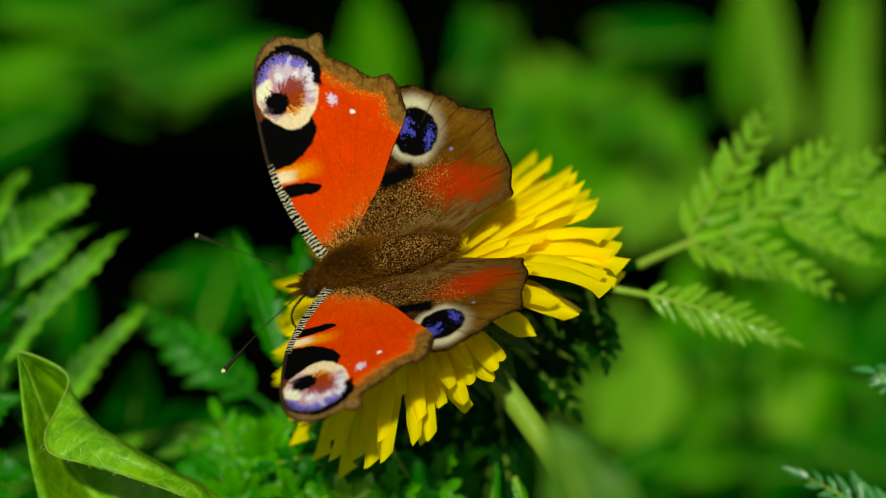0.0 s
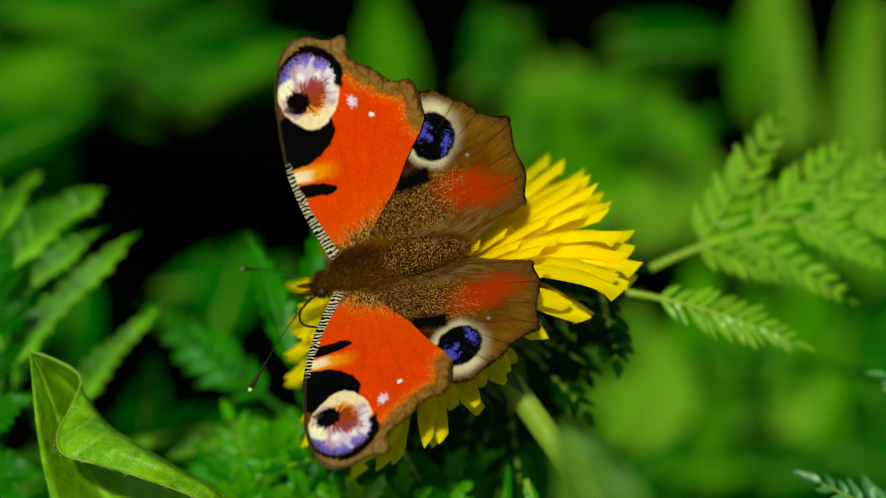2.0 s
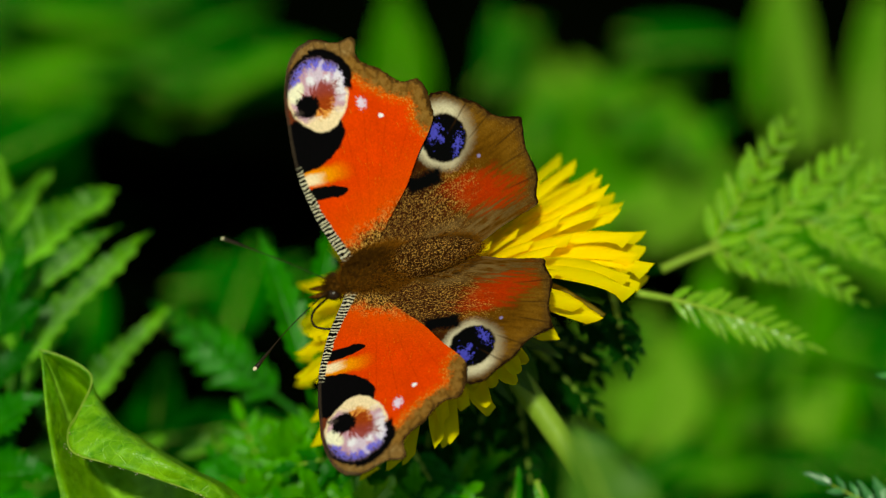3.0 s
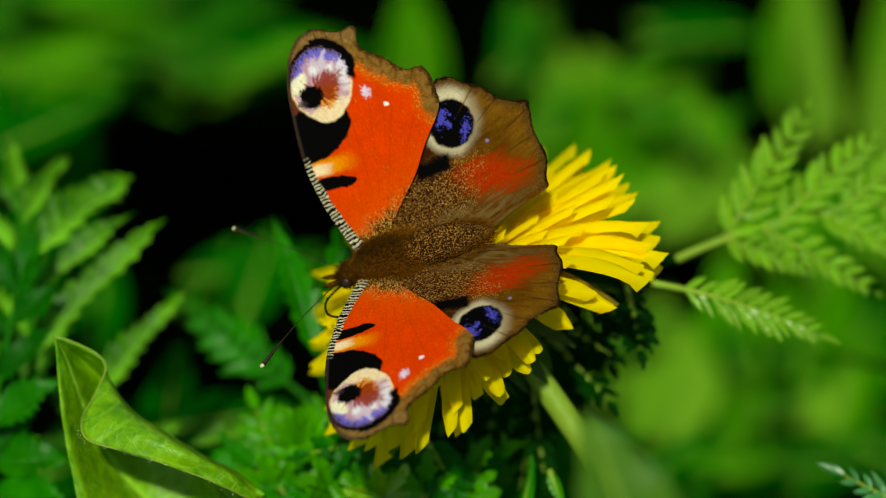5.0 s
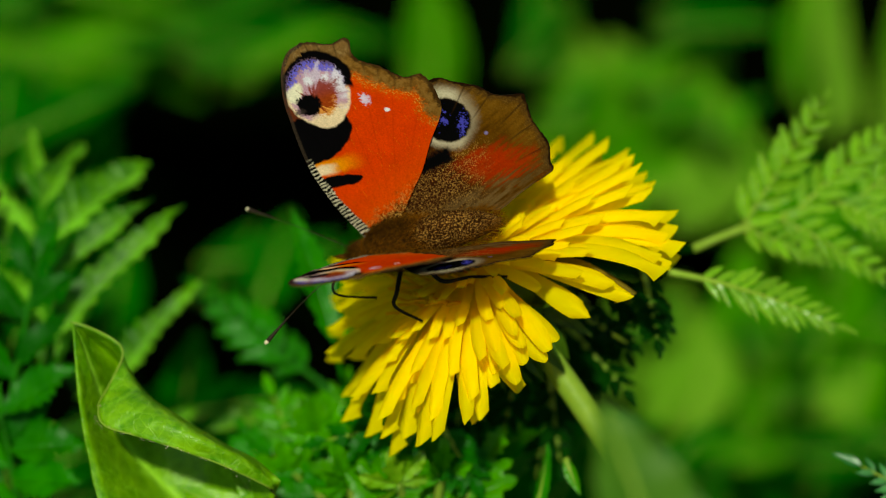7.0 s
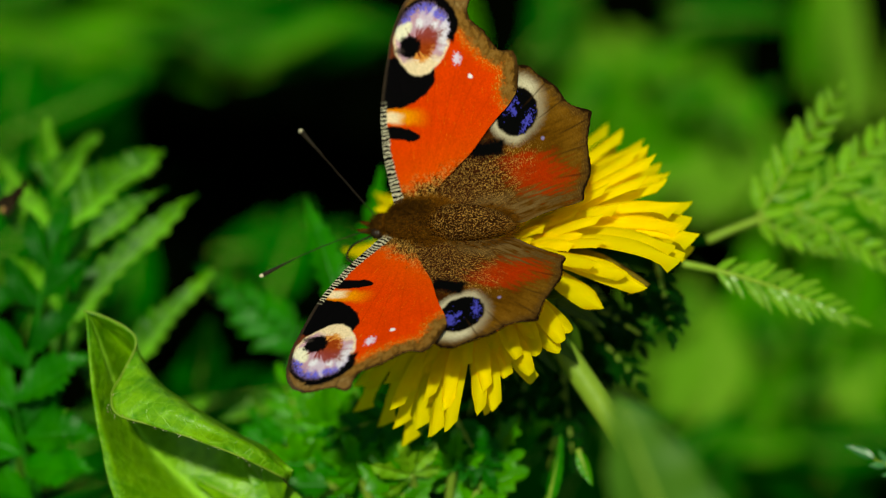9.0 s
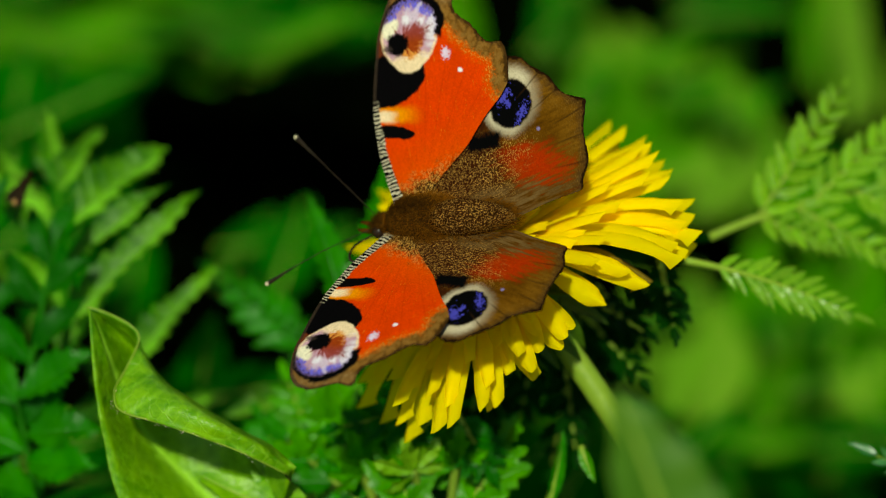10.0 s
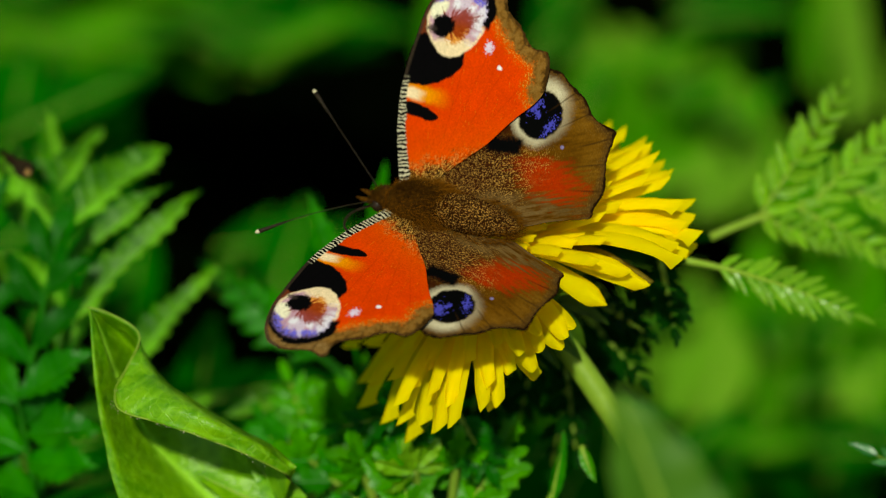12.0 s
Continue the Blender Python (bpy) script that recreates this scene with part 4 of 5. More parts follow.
def twice_pinnate(name, label, p, q, up, branches, material, seed, sag=(0, 0, 0), group=""):
    """A leaf whose rib carries side ribs, each set with small toothed leaflets. branches: (where on the rib, turn, length mm, pairs, leaflet mm)."""
    rnd = random.Random(seed)
    m = aim(p, q, up)
    ob = thing(name, m, label, "leaf", group)
    long = (Vector(q) - Vector(p)).length
    path = bent((0, 0, 0), (long, 0, 0), m.inverted().to_3x3() @ Vector(sag), 14)
    part("rib", mesh("rib", *tube(path, [0.0006 * (1 - 0.7 * i / 13) for i in range(14)], 8), STEM), ob)
    for where, turn, length, pairs, small in branches:
        k = where * 12.99
        here = path[int(k)].lerp(path[int(k) + 1], k - int(k))
        axis = bent((0, 0, 0), (length * MM, 0, 0), (0, 0, 0.04 * length * MM), 8)
        pin = part("pinna", mesh("pinna", *tube(axis, [0.0004 * (1 - 0.8 * i / 7) for i in range(8)], 6), STEM), ob, Matrix.Translation(here) @ pose(0, 0, 0, rnd.uniform(-12, 12), rnd.uniform(-8, 4), turn))
        shapes = leaflet_set([small * f for f in (1.0, 0.9, 0.75, 0.55, 0.35)], 0.42, 3, 0.25, 0.6, 0.12, material, seed * 13 + int(abs(turn)))
        for i in range(pairs):
            s = 0.06 + 0.92 * i / pairs
            kk = s * 6.99
            spot = axis[int(kk)].lerp(axis[int(kk) + 1], kk - int(kk))
            pick = min(4, int((i / pairs) ** 1.8 * 5))
            for side in (-1, 1):
                part("leaflet", shapes[pick], pin, Matrix.Translation(spot) @ pose(0, 0, 0, 0, 0, side * (46 - 10 * s + rnd.uniform(-5, 5))) @ pose(0, 0, 0, side * -18 + rnd.uniform(-8, 8), -14 + rnd.uniform(-6, 6), 0))
        part("leaflet", shapes[4], pin, Matrix.Translation(axis[-1]))
    rooted(ob, p, seed)
    return ob


def tilt(x, y, z):
    return PLAN @ Vector((x, y, z))


# leaf with many small teeth beside the flower
twice_pinnate("feathery_leaf", "bright green feathery leaf with toothed leaflets beside the dandelion", at(26.6, -2.2, -23), at(65.7, 6.2, -37), tilt(-0.25, 0.15, 0.95),
              [(0.17, 42, 24.0, 8, 5.2), (0.37, 27, 19.0, 7, 4.8), (0.60, 22, 15.0, 6, 4.4), (0.82, 15, 10.0, 5, 3.8), (0.17, -34, 13.0, 6, 3.8), (0.30, -40, 19.0, 7, 4.2), (0.52, -38, 15.0, 7, 4.0), (0.74, -32, 11.0, 6, 3.6), (0.98, -4, 11.0, 6, 3.6)],
              LEAF_PALE, 11, sag=tilt(0, 2.4 * MM, 0), group="feathery leaves")
compound_leaf("feathery_leaf", "bright green feathery leaf drooping below the dandelion", at(22.2, -5.2, -8), at(45.2, -12.0, -16), tilt(-0.1, 0.45, 0.88), 11, 6.6, 0.27, 4, 0.2, LEAF_PALE, 12, taper=0.65, slant=46, start=0.2, sag=tilt(0, 0.8 * MM, 0), group="feathery leaves")


def explicit_leaf(name, label, ribs, blades, up, material, seed, group=""):
    """A leaf with a bent rib and a few large toothed leaflets, each from its foot to its tip."""
    ob = thing(name, Matrix.Translation(ribs[0]), label, "leaf", group)
    inv = Matrix.Translation(-ribs[0])
    path = spline3(ribs, 20)
    part("rib", mesh("rib", *tube([inv @ v for v in path], [0.0006 * (1 - 0.7 * i / 19) for i in range(20)], 8), LEAF_MID), ob)
    for i, (p, q, w) in enumerate(blades):
        l = (q - p).length
        me = mesh("leaflet", *blade(l, w * 1.25 * MM, 8, 0.48, 0.5, 0.12, 0.36, seed + i, 0.09, 1.0), material)
        # pale midrib, and one half painted paler as its sunlit side
        me.attributes.new("vein", "FLOAT", "POINT").data.foreach_set("value", np.tile((0.25, 0.85, 1.0, 0.5, 0.1, 0.0, 0.0), len(me.vertices) // 7).astype(np.float32))
        part("leaflet", me, ob, inv @ aim(p, q, up))
    rooted(ob, ribs[0], seed, 0.0007)
    return ob


# serrated leaves beside the flower
LEFT = "mid green pinnate leaf with long serrated leaflets"
explicit_leaf("serrated_leaf", LEFT, [at(-67.0, -44.4, -33), at(-63.8, -25.3, -33), at(-62.2, -12.6, -33), at(-66.3, 1.7, -42), at(-70.7, 11.7, -48)],
              [(at(-63.2, -2.3, -36), at(-51.1, 9.9, -42), 8.2), (at(-62.6, -8.3, -33), at(-50.1, 4.6, -36), 4.6), (at(-61.9, -16.5, -30), at(-45.8, 3.9, -33), 5.6), (at(-64.4, -22.3, -36), at(-58.5, -9.6, -39), 6.0), (at(-63.6, -15.9, -36), at(-74.8, -6.3, -36), 6.5), (at(-64.4, -4.7, -36), at(-76.2, 4.9, -39), 6.0), (at(-65.7, 1.7, -39), at(-61.6, 12.5, -48), 5.5), (at(-66.5, 2.5, -44), at(-70.2, 14.5, -50), 4.6), (at(-69.1, -4.8, -44), at(-77.7, 9.2, -50), 5.0)],
              tilt(-0.35, 0.45, 0.8), LEAF_RIDGED_LIT, 20, "serrated leaves")
explicit_leaf("serrated_leaf", LEFT, [at(-51.2, -45.9, -45), at(-54.1, -29.2, -42), at(-55.7, -22.7, -42)],
              [(at(-56.1, -24.3, -42), at(-44.4, -7.5, -45), 4.8), (at(-54.9, -27.6, -42), at(-63.5, -20.4, -45), 4.6), (at(-53.2, -33.3, -42), at(-64.6, -29.2, -42), 6.0), (at(-53.7, -34.4, -45), at(-44.6, -26.6, -51), 6.0)],
              tilt(-0.2, 0.5, 0.8), LEAF_RIDGED_LIT, 24, "serrated leaves")
explicit_leaf("serrated_leaf", "mid green serrated leaf standing behind the dandelion", [at(-19.2, -28.3, -30), at(-21.4, -20.2, -27), at(-22.2, -15.4, -24)],
              [(at(-22.2, -16.2, -24), at(-28.4, 3.4, -27), 4.6), (at(-22.1, -17.1, -27), at(-17.9, 7.6, -30), 4.4)], tilt(0.2, 0.3, 0.9), LEAF_MID, 27, "serrated leaves")
explicit_leaf("serrated_leaf", "pale green serrated leaf in the shade below the dandelion", [at(-45.5, -42.6, -45), at(-44.7, -34.4, -45), at(-42.9, -30.7, -45)],
              [(at(-42.1, -30.4, -44), at(-25.5, -24.7, -50), 3.2), (at(-44.2, -34.4, -45), at(-37.3, -36.0, -45), 4.0)], tilt(0, 0.6, 0.8), LEAF_RIDGED_LIT, 29, "serrated leaves")
explicit_leaf("serrated_leaf", "dark green serrated leaf standing before paler ones", [at(-68.2, -42.0, -22), at(-66.6, -24.8, -24), at(-63.5, -7.7, -24), at(-62.2, -3.0, -24)],
              [(at(-63.4, -7.0, -24), at(-60.8, 1.6, -25), 3.8), (at(-65.9, -20.1, -24), at(-58.9, -12.4, -22), 4.0), (at(-64.5, -12.6, -24), at(-58.9, -6.6, -23), 3.8), (at(-64.7, -13.9, -24), at(-70.3, -6.6, -25), 4.2), (at(-63.6, -8.5, -24), at(-67.2, 0.2, -25), 3.6), (at(-66.2, -22.0, -24), at(-72.6, -14.6, -25), 4.2), (at(-67.2, -31.0, -23), at(-60.6, -23.4, -22), 4.2), (at(-67.2, -31.8, -23), at(-73.6, -25.4, -24), 4.2)],
              tilt(-0.3, 0.3, 0.9), LEAF_DEEP, 51, "serrated leaves")
explicit_leaf("serrated_leaf", "dark green serrated leaf standing before paler ones", [at(-78.0, -38.0, -28), at(-74.6, -18.0, -28), at(-73.4, -4.0, -28)],
              [(at(-73.6, -6.0, -28), at(-71.6, 4.6, -29), 4.2), (at(-74.6, -17.0, -28), at(-68.2, -10.0, -27), 4.2), (at(-74.0, -10.6, -28), at(-79.0, -2.0, -29), 4.2), (at(-75.4, -24.0, -28), at(-69.0, -17.6, -27), 4.2)],
              tilt(-0.3, 0.3, 0.9), LEAF_DEEP, 53, "serrated leaves")
explicit_leaf("serrated_leaf", LEFT, [at(-63.2, -50.5, -21), at(-65.5, -35.2, -21), at(-67.4, -26.8, -21)],
              [(at(-67.4, -26.8, -21), at(-56.6, -18.9, -18), 5.5), (at(-66.3, -31.4, -21), at(-55.8, -29.6, -18), 6.0), (at(-67.0, -27.5, -21), at(-73.8, -20.0, -24), 6.0), (at(-65.5, -35.2, -21), at(-56.1, -34.6, -15), 6.0), (at(-65.9, -33.7, -21), at(-73.2, -30.6, -21), 6.5), (at(-64.7, -39.8, -21), at(-71.0, -37.2, -18), 6.0)],
              tilt(-0.2, 0.4, 0.85), LEAF_MID, 36, "serrated leaves")
compound_leaf("serrated_leaf", LEFT, at(-23.5, -24.7, -48), at(-43.9, -10.2, -54), tilt(0, 0.5, 0.8), 9, 8, 0.36, 5, 0.35, LEAF_MID, 34, rib_material=LEAF_MID, group="serrated leaves")
for i, (p, q) in enumerate(((at(-12.4, -39.2, -16), at(-23.1, -26.5, -18)), (at(-10.8, -38.8, -12), at(-10.8, -28.1, -14)), (at(-16.8, -41.2, -14), at(-30.1, -31.3, -20)), (at(-6.2, -40.7, -10), at(-1.0, -30.5, -12)), (at(-12.8, -40.5, -8), at(-14.3, -32.4, -8)))):
    compound_leaf("parsley_leaf", "lobed green leaf low under the dandelion", p, q, tilt(0, 0.5, 0.85), 3, 9.0, 0.75, 3, 0.6, LEAF_MID if i == 2 else LEAF_BRIGHT, 40 + i, group="parsley leaves", taper=0.6)
# leaves round the stalk, coloured nearly black in place of the flower's shadow
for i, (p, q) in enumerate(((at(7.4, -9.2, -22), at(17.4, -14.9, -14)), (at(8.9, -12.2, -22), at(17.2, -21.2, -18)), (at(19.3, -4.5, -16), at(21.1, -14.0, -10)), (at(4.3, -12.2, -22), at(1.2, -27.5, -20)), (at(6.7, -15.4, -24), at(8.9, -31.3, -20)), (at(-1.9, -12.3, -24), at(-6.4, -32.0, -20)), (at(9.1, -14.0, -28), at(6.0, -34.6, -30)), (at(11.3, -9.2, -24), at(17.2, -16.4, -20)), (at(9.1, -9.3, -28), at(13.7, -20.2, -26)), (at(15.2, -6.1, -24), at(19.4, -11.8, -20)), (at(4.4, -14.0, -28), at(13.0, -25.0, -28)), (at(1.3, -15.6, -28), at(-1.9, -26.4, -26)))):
    compound_leaf("parsley_leaf", "lobed leaf under the dandelion, its green darkened to stand for the shade", p, q, tilt(0.2, 0.6, 0.7), 5, 5.0, 0.66, 3, 0.5, LEAF_SHADE, 60 + i, group="dark parsley leaves", taper=0.6)
for i, (p, q) in enumerate(((at(-25.0, -37.0, -26), at(-31.0, -24.0, -30)), (at(-22.5, -35.0, -26), at(-21.0, -23.0, -30)), (at(-20.0, -36.0, -20), at(-26.0, -28.5, -22)), (at(-30.0, -38.0, -30), at(-35.0, -30.0, -34)))):
    compound_leaf("parsley_leaf", "pale green lobed leaf in the sun beside the dandelion", p, q, tilt(-0.1, 0.4, 0.9), 5, 6.5, 0.5, 4, 0.5, LEAF_BRIGHT if i < 2 else LEAF_MID, 95 + i, group="parsley leaves", taper=0.6)
for i, (p, q) in enumerate(((at(-7.0, -24.5, -8), at(-22.0, -28.2, -10)), (at(-7.5, -25.0, -8), at(-3.0, -32.4, -8)), (at(-9.0, -25.2, -9), at(-14.5, -32.0, -9)))):
    compound_leaf("parsley_leaf", "deep green lobed leaf close under the florets", p, q, tilt(0.1, 0.5, 0.8), 4, 6.4, 0.6, 3, 0.55, LEAF_DEEP, 75 + i, group="parsley leaves", taper=0.6)
compound_leaf("feathery_leaf", "blue-green feathery leaf low at the side", at(66.4, -39.2, -6), at(47.8, -30.0, -8), tilt(0, 0.6, 0.8), 8, 6.5, 0.42, 4, 0.4, LEAF_FROST, 71, group="feathery leaves")
compound_leaf("feathery_leaf", "green feathery leaf at the side", at(67.2, -19.0, -6), at(57.0, -16.3, -10), tilt(0, 0.7, 0.7), 7, 6.0, 0.42, 4, 0.4, LEAF_FROST, 72, group="feathery leaves")


def fan_leaf(label, foot, centre, up, lobes, size, material, seed):
    """A cut leaf: lobed leaflets spread like a fan on one stalk."""
    rnd = random.Random(seed)
    m = aim(centre, centre + (centre - foot), up)
    ob = thing("parsley_leaf", m, label, "leaf", "cut leaves")
    inv = m.inverted()
    part("petiole", mesh("petiole", *tube([inv @ v for v in bent(foot, centre, (0, 0, 0.001), 8)], [0.0006] * 8, 8), STEM), ob)
    for i in range(lobes):
        turn = (i / (lobes - 1) - 0.5) * 210
        l = size * (1 - 0.35 * abs(i / (lobes - 1) - 0.5) * 2) * rnd.uniform(0.9, 1.1)
        me = mesh("leaflet", *blade(l * MM, l * 0.62 * MM, 3, 0.62, 0.25, 0.15, 0.55, seed * 9 + i, 0.06, 0.7, 0.05), material)
        part("leaflet", me, ob, pose(0, 0, 0.0002 * i, 0, 0, turn) @ pose(0, 0, 0, rnd.uniform(-14, 14), rnd.uniform(-16, 2), 0))
    rooted(ob, foot, seed)
    return ob


# the last cut leaf takes the shade-darkened green
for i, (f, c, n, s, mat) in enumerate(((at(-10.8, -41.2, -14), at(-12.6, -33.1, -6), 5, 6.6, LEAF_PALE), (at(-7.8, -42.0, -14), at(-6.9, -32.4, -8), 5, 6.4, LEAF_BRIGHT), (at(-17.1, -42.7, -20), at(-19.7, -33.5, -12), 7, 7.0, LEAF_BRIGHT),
                                   (at(-23.5, -43.3, -24), at(-24.0, -29.0, -20), 7, 7.0, LEAF_BRIGHT), (at(-17.3, -40.2, -24), at(-18.2, -30.0, -18), 7, 7.5, LEAF_BRIGHT), (at(-12.5, -39.7, -20), at(-11.6, -30.9, -16), 5, 6.0, LEAF_MID), (at(-26.8, -41.9, -26), at(-27.8, -34.3, -20), 7, 7.0, LEAF_BRIGHT), (at(-3.3, -39.2, -16), at(-2.9, -31.5, -14), 5, 5.5, LEAF_SHADE))):
    fan_leaf("cut green leaf with lobed leaflets low under the dandelion" if mat is not LEAF_SHADE else "cut leaf under the dandelion, its green darkened to stand for the shade", f, c, tilt(0.1 * math.sin(i), 0.4, 0.9), n, s, mat, 140 + i)


def single_blade(name, label, p, q, up, width, material, seed, teeth=2, bite=0.03, cup=0.3, droop=0.1, category="leaf", group="", peak=0.4):
    """One undivided blade on a short stalk."""
    m = aim(p, q, up)
    long = (Vector(q) - Vector(p)).length
    ob = thing(name, m, label, category, group)
    part("blade", mesh("blade", *blade(long, width * MM, max(teeth, 2) if teeth > 3 else 6, bite, cup, droop, peak, seed, 0.03), material), ob)
    part("midrib", mesh("midrib", *tube([(long * s, 0, -droop * long * s * s - 0.0002) for s in np.linspace(0, 0.97, 10)], [0.0005 * (1 - 0.8 * k / 9) for k in range(10)], 6), STEM), ob)
    rooted(ob, p, seed)
    return ob


single_blade("grass_blade", "broad blurred olive leaf in front of the stalk", at(20.5, -43.0, 92), at(10.4, -15.4, 98), tilt(0.2, 0.2, 0.9), 10.5, LEAF_OLIVE, 81, peak=0.5)
single_blade("grass_blade", "dark green grass blade under the dandelion", at(5.4, -37.8, -10), at(7.6, -28.2, -8), tilt(0.6, 0.1, 0.8), 2.2, LEAF_MID, 82)
single_blade("small_leaf", "small pale pointed leaf near the stalk", at(9.2, -29.6, -6), at(11.0, -34.0, -4), tilt(-0.3, 0.2, 0.9), 1.7, LEAF_BRIGHT, 83)


# ---- folded leaf ----
def build_folded_leaf():
    """A broad pointed leaf whose far half is rolled over towards its midrib: near rim, midrib, fold and free lip along the leaf."""
    tip = at(-54.0, -12.8, 3)
    rim = [tip, at(-53.5, -14.1, 4), at(-53.1, -16.9, 5), at(-52.7, -19.4, 6), at(-52.4, -21.8, 6), at(-52.0, -24.6, 6), at(-51.5, -27.2, 6), at(-50.9, -29.7, 6), at(-50.3, -32.6, 6), at(-49.0, -36.7, 6), at(-46.5, -44.0, 4)]
    rib = [tip, at(-52.9, -14.9, 3), at(-51.5, -18.5, 3), at(-50.6, -21.8, 1), at(-49.4, -24.8, -1), at(-48.1, -27.9, -3), at(-46.3, -30.8, -5), at(-43.9, -33.6, -6), at(-41.0, -36.2, -6), at(-36.9, -39.9, -6), at(-33.4, -45.5, -7)]
    fold = [tip, at(-52.3, -14.5, 0), at(-49.8, -17.5, -3), at(-48.1, -19.4, -5), at(-46.8, -21.6, -6), at(-44.9, -23.8, -6), at(-42.1, -25.6, -6), at(-38.9, -27.6, -6), at(-35.5, -29.3, -5), at(-31.1, -30.7, 0), at(-27.0, -33.0, 6)]
    crest = [tip, at(-51.8, -13.8, 2), at(-48.6, -16.2, 1), at(-46.9, -18.0, 2), at(-45.2, -20.3, 5), at(-43.0, -22.2, 8), at(-40.3, -23.7, 10), at(-37.2, -25.4, 11), at(-34.0, -27.2, 11), at(-30.4, -29.3, 9), at(-27.1, -32.5, 7)]
    lip = [tip, at(-51.6, -13.4, 3), at(-48.1, -15.0, 4), at(-47.1, -16.9, 4), at(-48.5, -20.6, 6), at(-49.4, -22.9, 8), at(-48.4, -25.2, 10), at(-44.0, -26.4, 11), at(-39.1, -27.7, 12), at(-32.9, -30.0, 11), at(-27.4, -33.1, 7)]
    ob = thing("folded_leaf", Matrix.Translation(at(-46.5, -44.0, 4)), "smooth pale green leaf with one half rolled over", "leaf")
    inv = Matrix.Translation(-at(-46.5, -44.0, 4))
    n, cols = 61, 33
    lines = [spline3(l, n) for l in (rim, rib, fold, crest, lip)]
    verts, vein = [], []
    for i in range(n):
        seq = [l[i] for l in lines]
        row = spline3(seq, cols)
        for k in range(cols):
            s = k / (cols - 1) * 4
            v = row[k]
            rough = noise.noise(v * 260) * 0.0004 + noise.noise(v * 900) * 0.00012
            verts.append(inv @ (v + tilt(0, 0, 1) * rough * min(1, i / 8)))
            u = (i / (n - 1) * 11 - abs(s - 1) * 1.3 + 0.35 * noise.noise(v * 120)) % 1.0
            vein.append(max(0.0, 1 - abs(s - 1) * 7) + max(0.0, 1 - min(u, 1 - u) * 9) * 0.28)
    faces = [(i * cols + k, i * cols + k + 1, (i + 1) * cols + k + 1, (i + 1) * cols + k) for i in range(n - 1) for k in range(cols - 1)]
    me = mesh("blade", verts, faces, LEAF_HERO)
    me.attributes.new("vein", "FLOAT", "POINT").data.foreach_set("value", np.clip(vein, 0, 1).astype(np.float32))
    bl = part("blade", me, ob)
    sol = bl.modifiers.new("thickness", "SOLIDIFY")
    sol.thickness = 0.00025
    part("rim_vein", mesh("rim_vein", *tube([inv @ v for v in lines[4]], [0.00012] * n, 6), STEM), ob, label="pale raised rim of the rolled half")
    part("petiole", mesh("petiole", *tube([inv @ v for v in spline3([at(-40.1, -44.1, -2), at(-37.0, -52.0, -6), at(-39.2, -85.7, -40)], 10)], [0.0011] * 10, 8), STEM), ob)
    rooted(ob, at(-39.2, -85.7, -40), 5, 0.0011)
    # tiny pale dots along the rim, added for its fine hairs
    rnd, verts, faces = random.Random(12), [], []
    for _ in range(70):
        c, r = inv @ lines[4][rnd.randrange(30, 58)] + tilt(rnd.uniform(-0.8, 0.8), rnd.uniform(-0.35, 0.1), rnd.uniform(-0.1, 0.15)) * MM, rnd.uniform(0.05, 0.10) * MM
        k = len(verts)
        verts += [c + Vector(d) * r for d in ((1, 0, 0), (0, 1, 0), (-1, 0, 0), (0, -1, 0), (0, 0, 1), (0, 0, -1))]
        faces += [(k + i, k + (i + 1) % 4, k + 4) for i in range(4)] + [(k + (i + 1) % 4, k + i, k + 5) for i in range(4)]
    part("dew", mesh("dew", verts, faces, PALE), ob, label="tiny pale dots for the fine hairs along the rim")
    # the torn end of the rolled half has dried to a dark brown curl
    curl = spline3([at(-31.0, -30.2, 6), at(-29.3, -31.6, 6), at(-27.8, -33.2, 5)], 14)
    rnd = random.Random(8)
    verts = [inv @ (v + tilt(0.55, -0.83, 0) * MM * (k - 1.5) * (0.9 + 0.3 * rnd.random()) + tilt(0, 0, 1) * MM * (0.7 - 0.35 * (k - 1.5) ** 2)) for v in curl for k in range(4)]
    part("torn_edge", mesh("torn_edge", verts, [(i * 4 + k, i * 4 + k + 1, i * 4 + k + 5, i * 4 + k + 4) for i in range(13) for k in range(3)], CHITIN), ob, label="dried dark brown torn edge")
    return ob


build_folded_leaf()
single_blade("small_leaf", "pale green pointed leaf under the folded leaf", at(-22.0, -42.5, -2), at(-40.6, -33.2, -1), tilt(0.1, 0.4, 0.9), 5.5, LEAF_HERO, 91, teeth=5, bite=0.06)
single_blade("small_leaf", "pale green leaf beside the torn end of the folded leaf", at(-24.0, -41.5, 0), at(-33.8, -31.2, 0), tilt(-0.2, 0.3, 0.9), 4.5, LEAF_HERO, 92, teeth=5, bite=0.06)

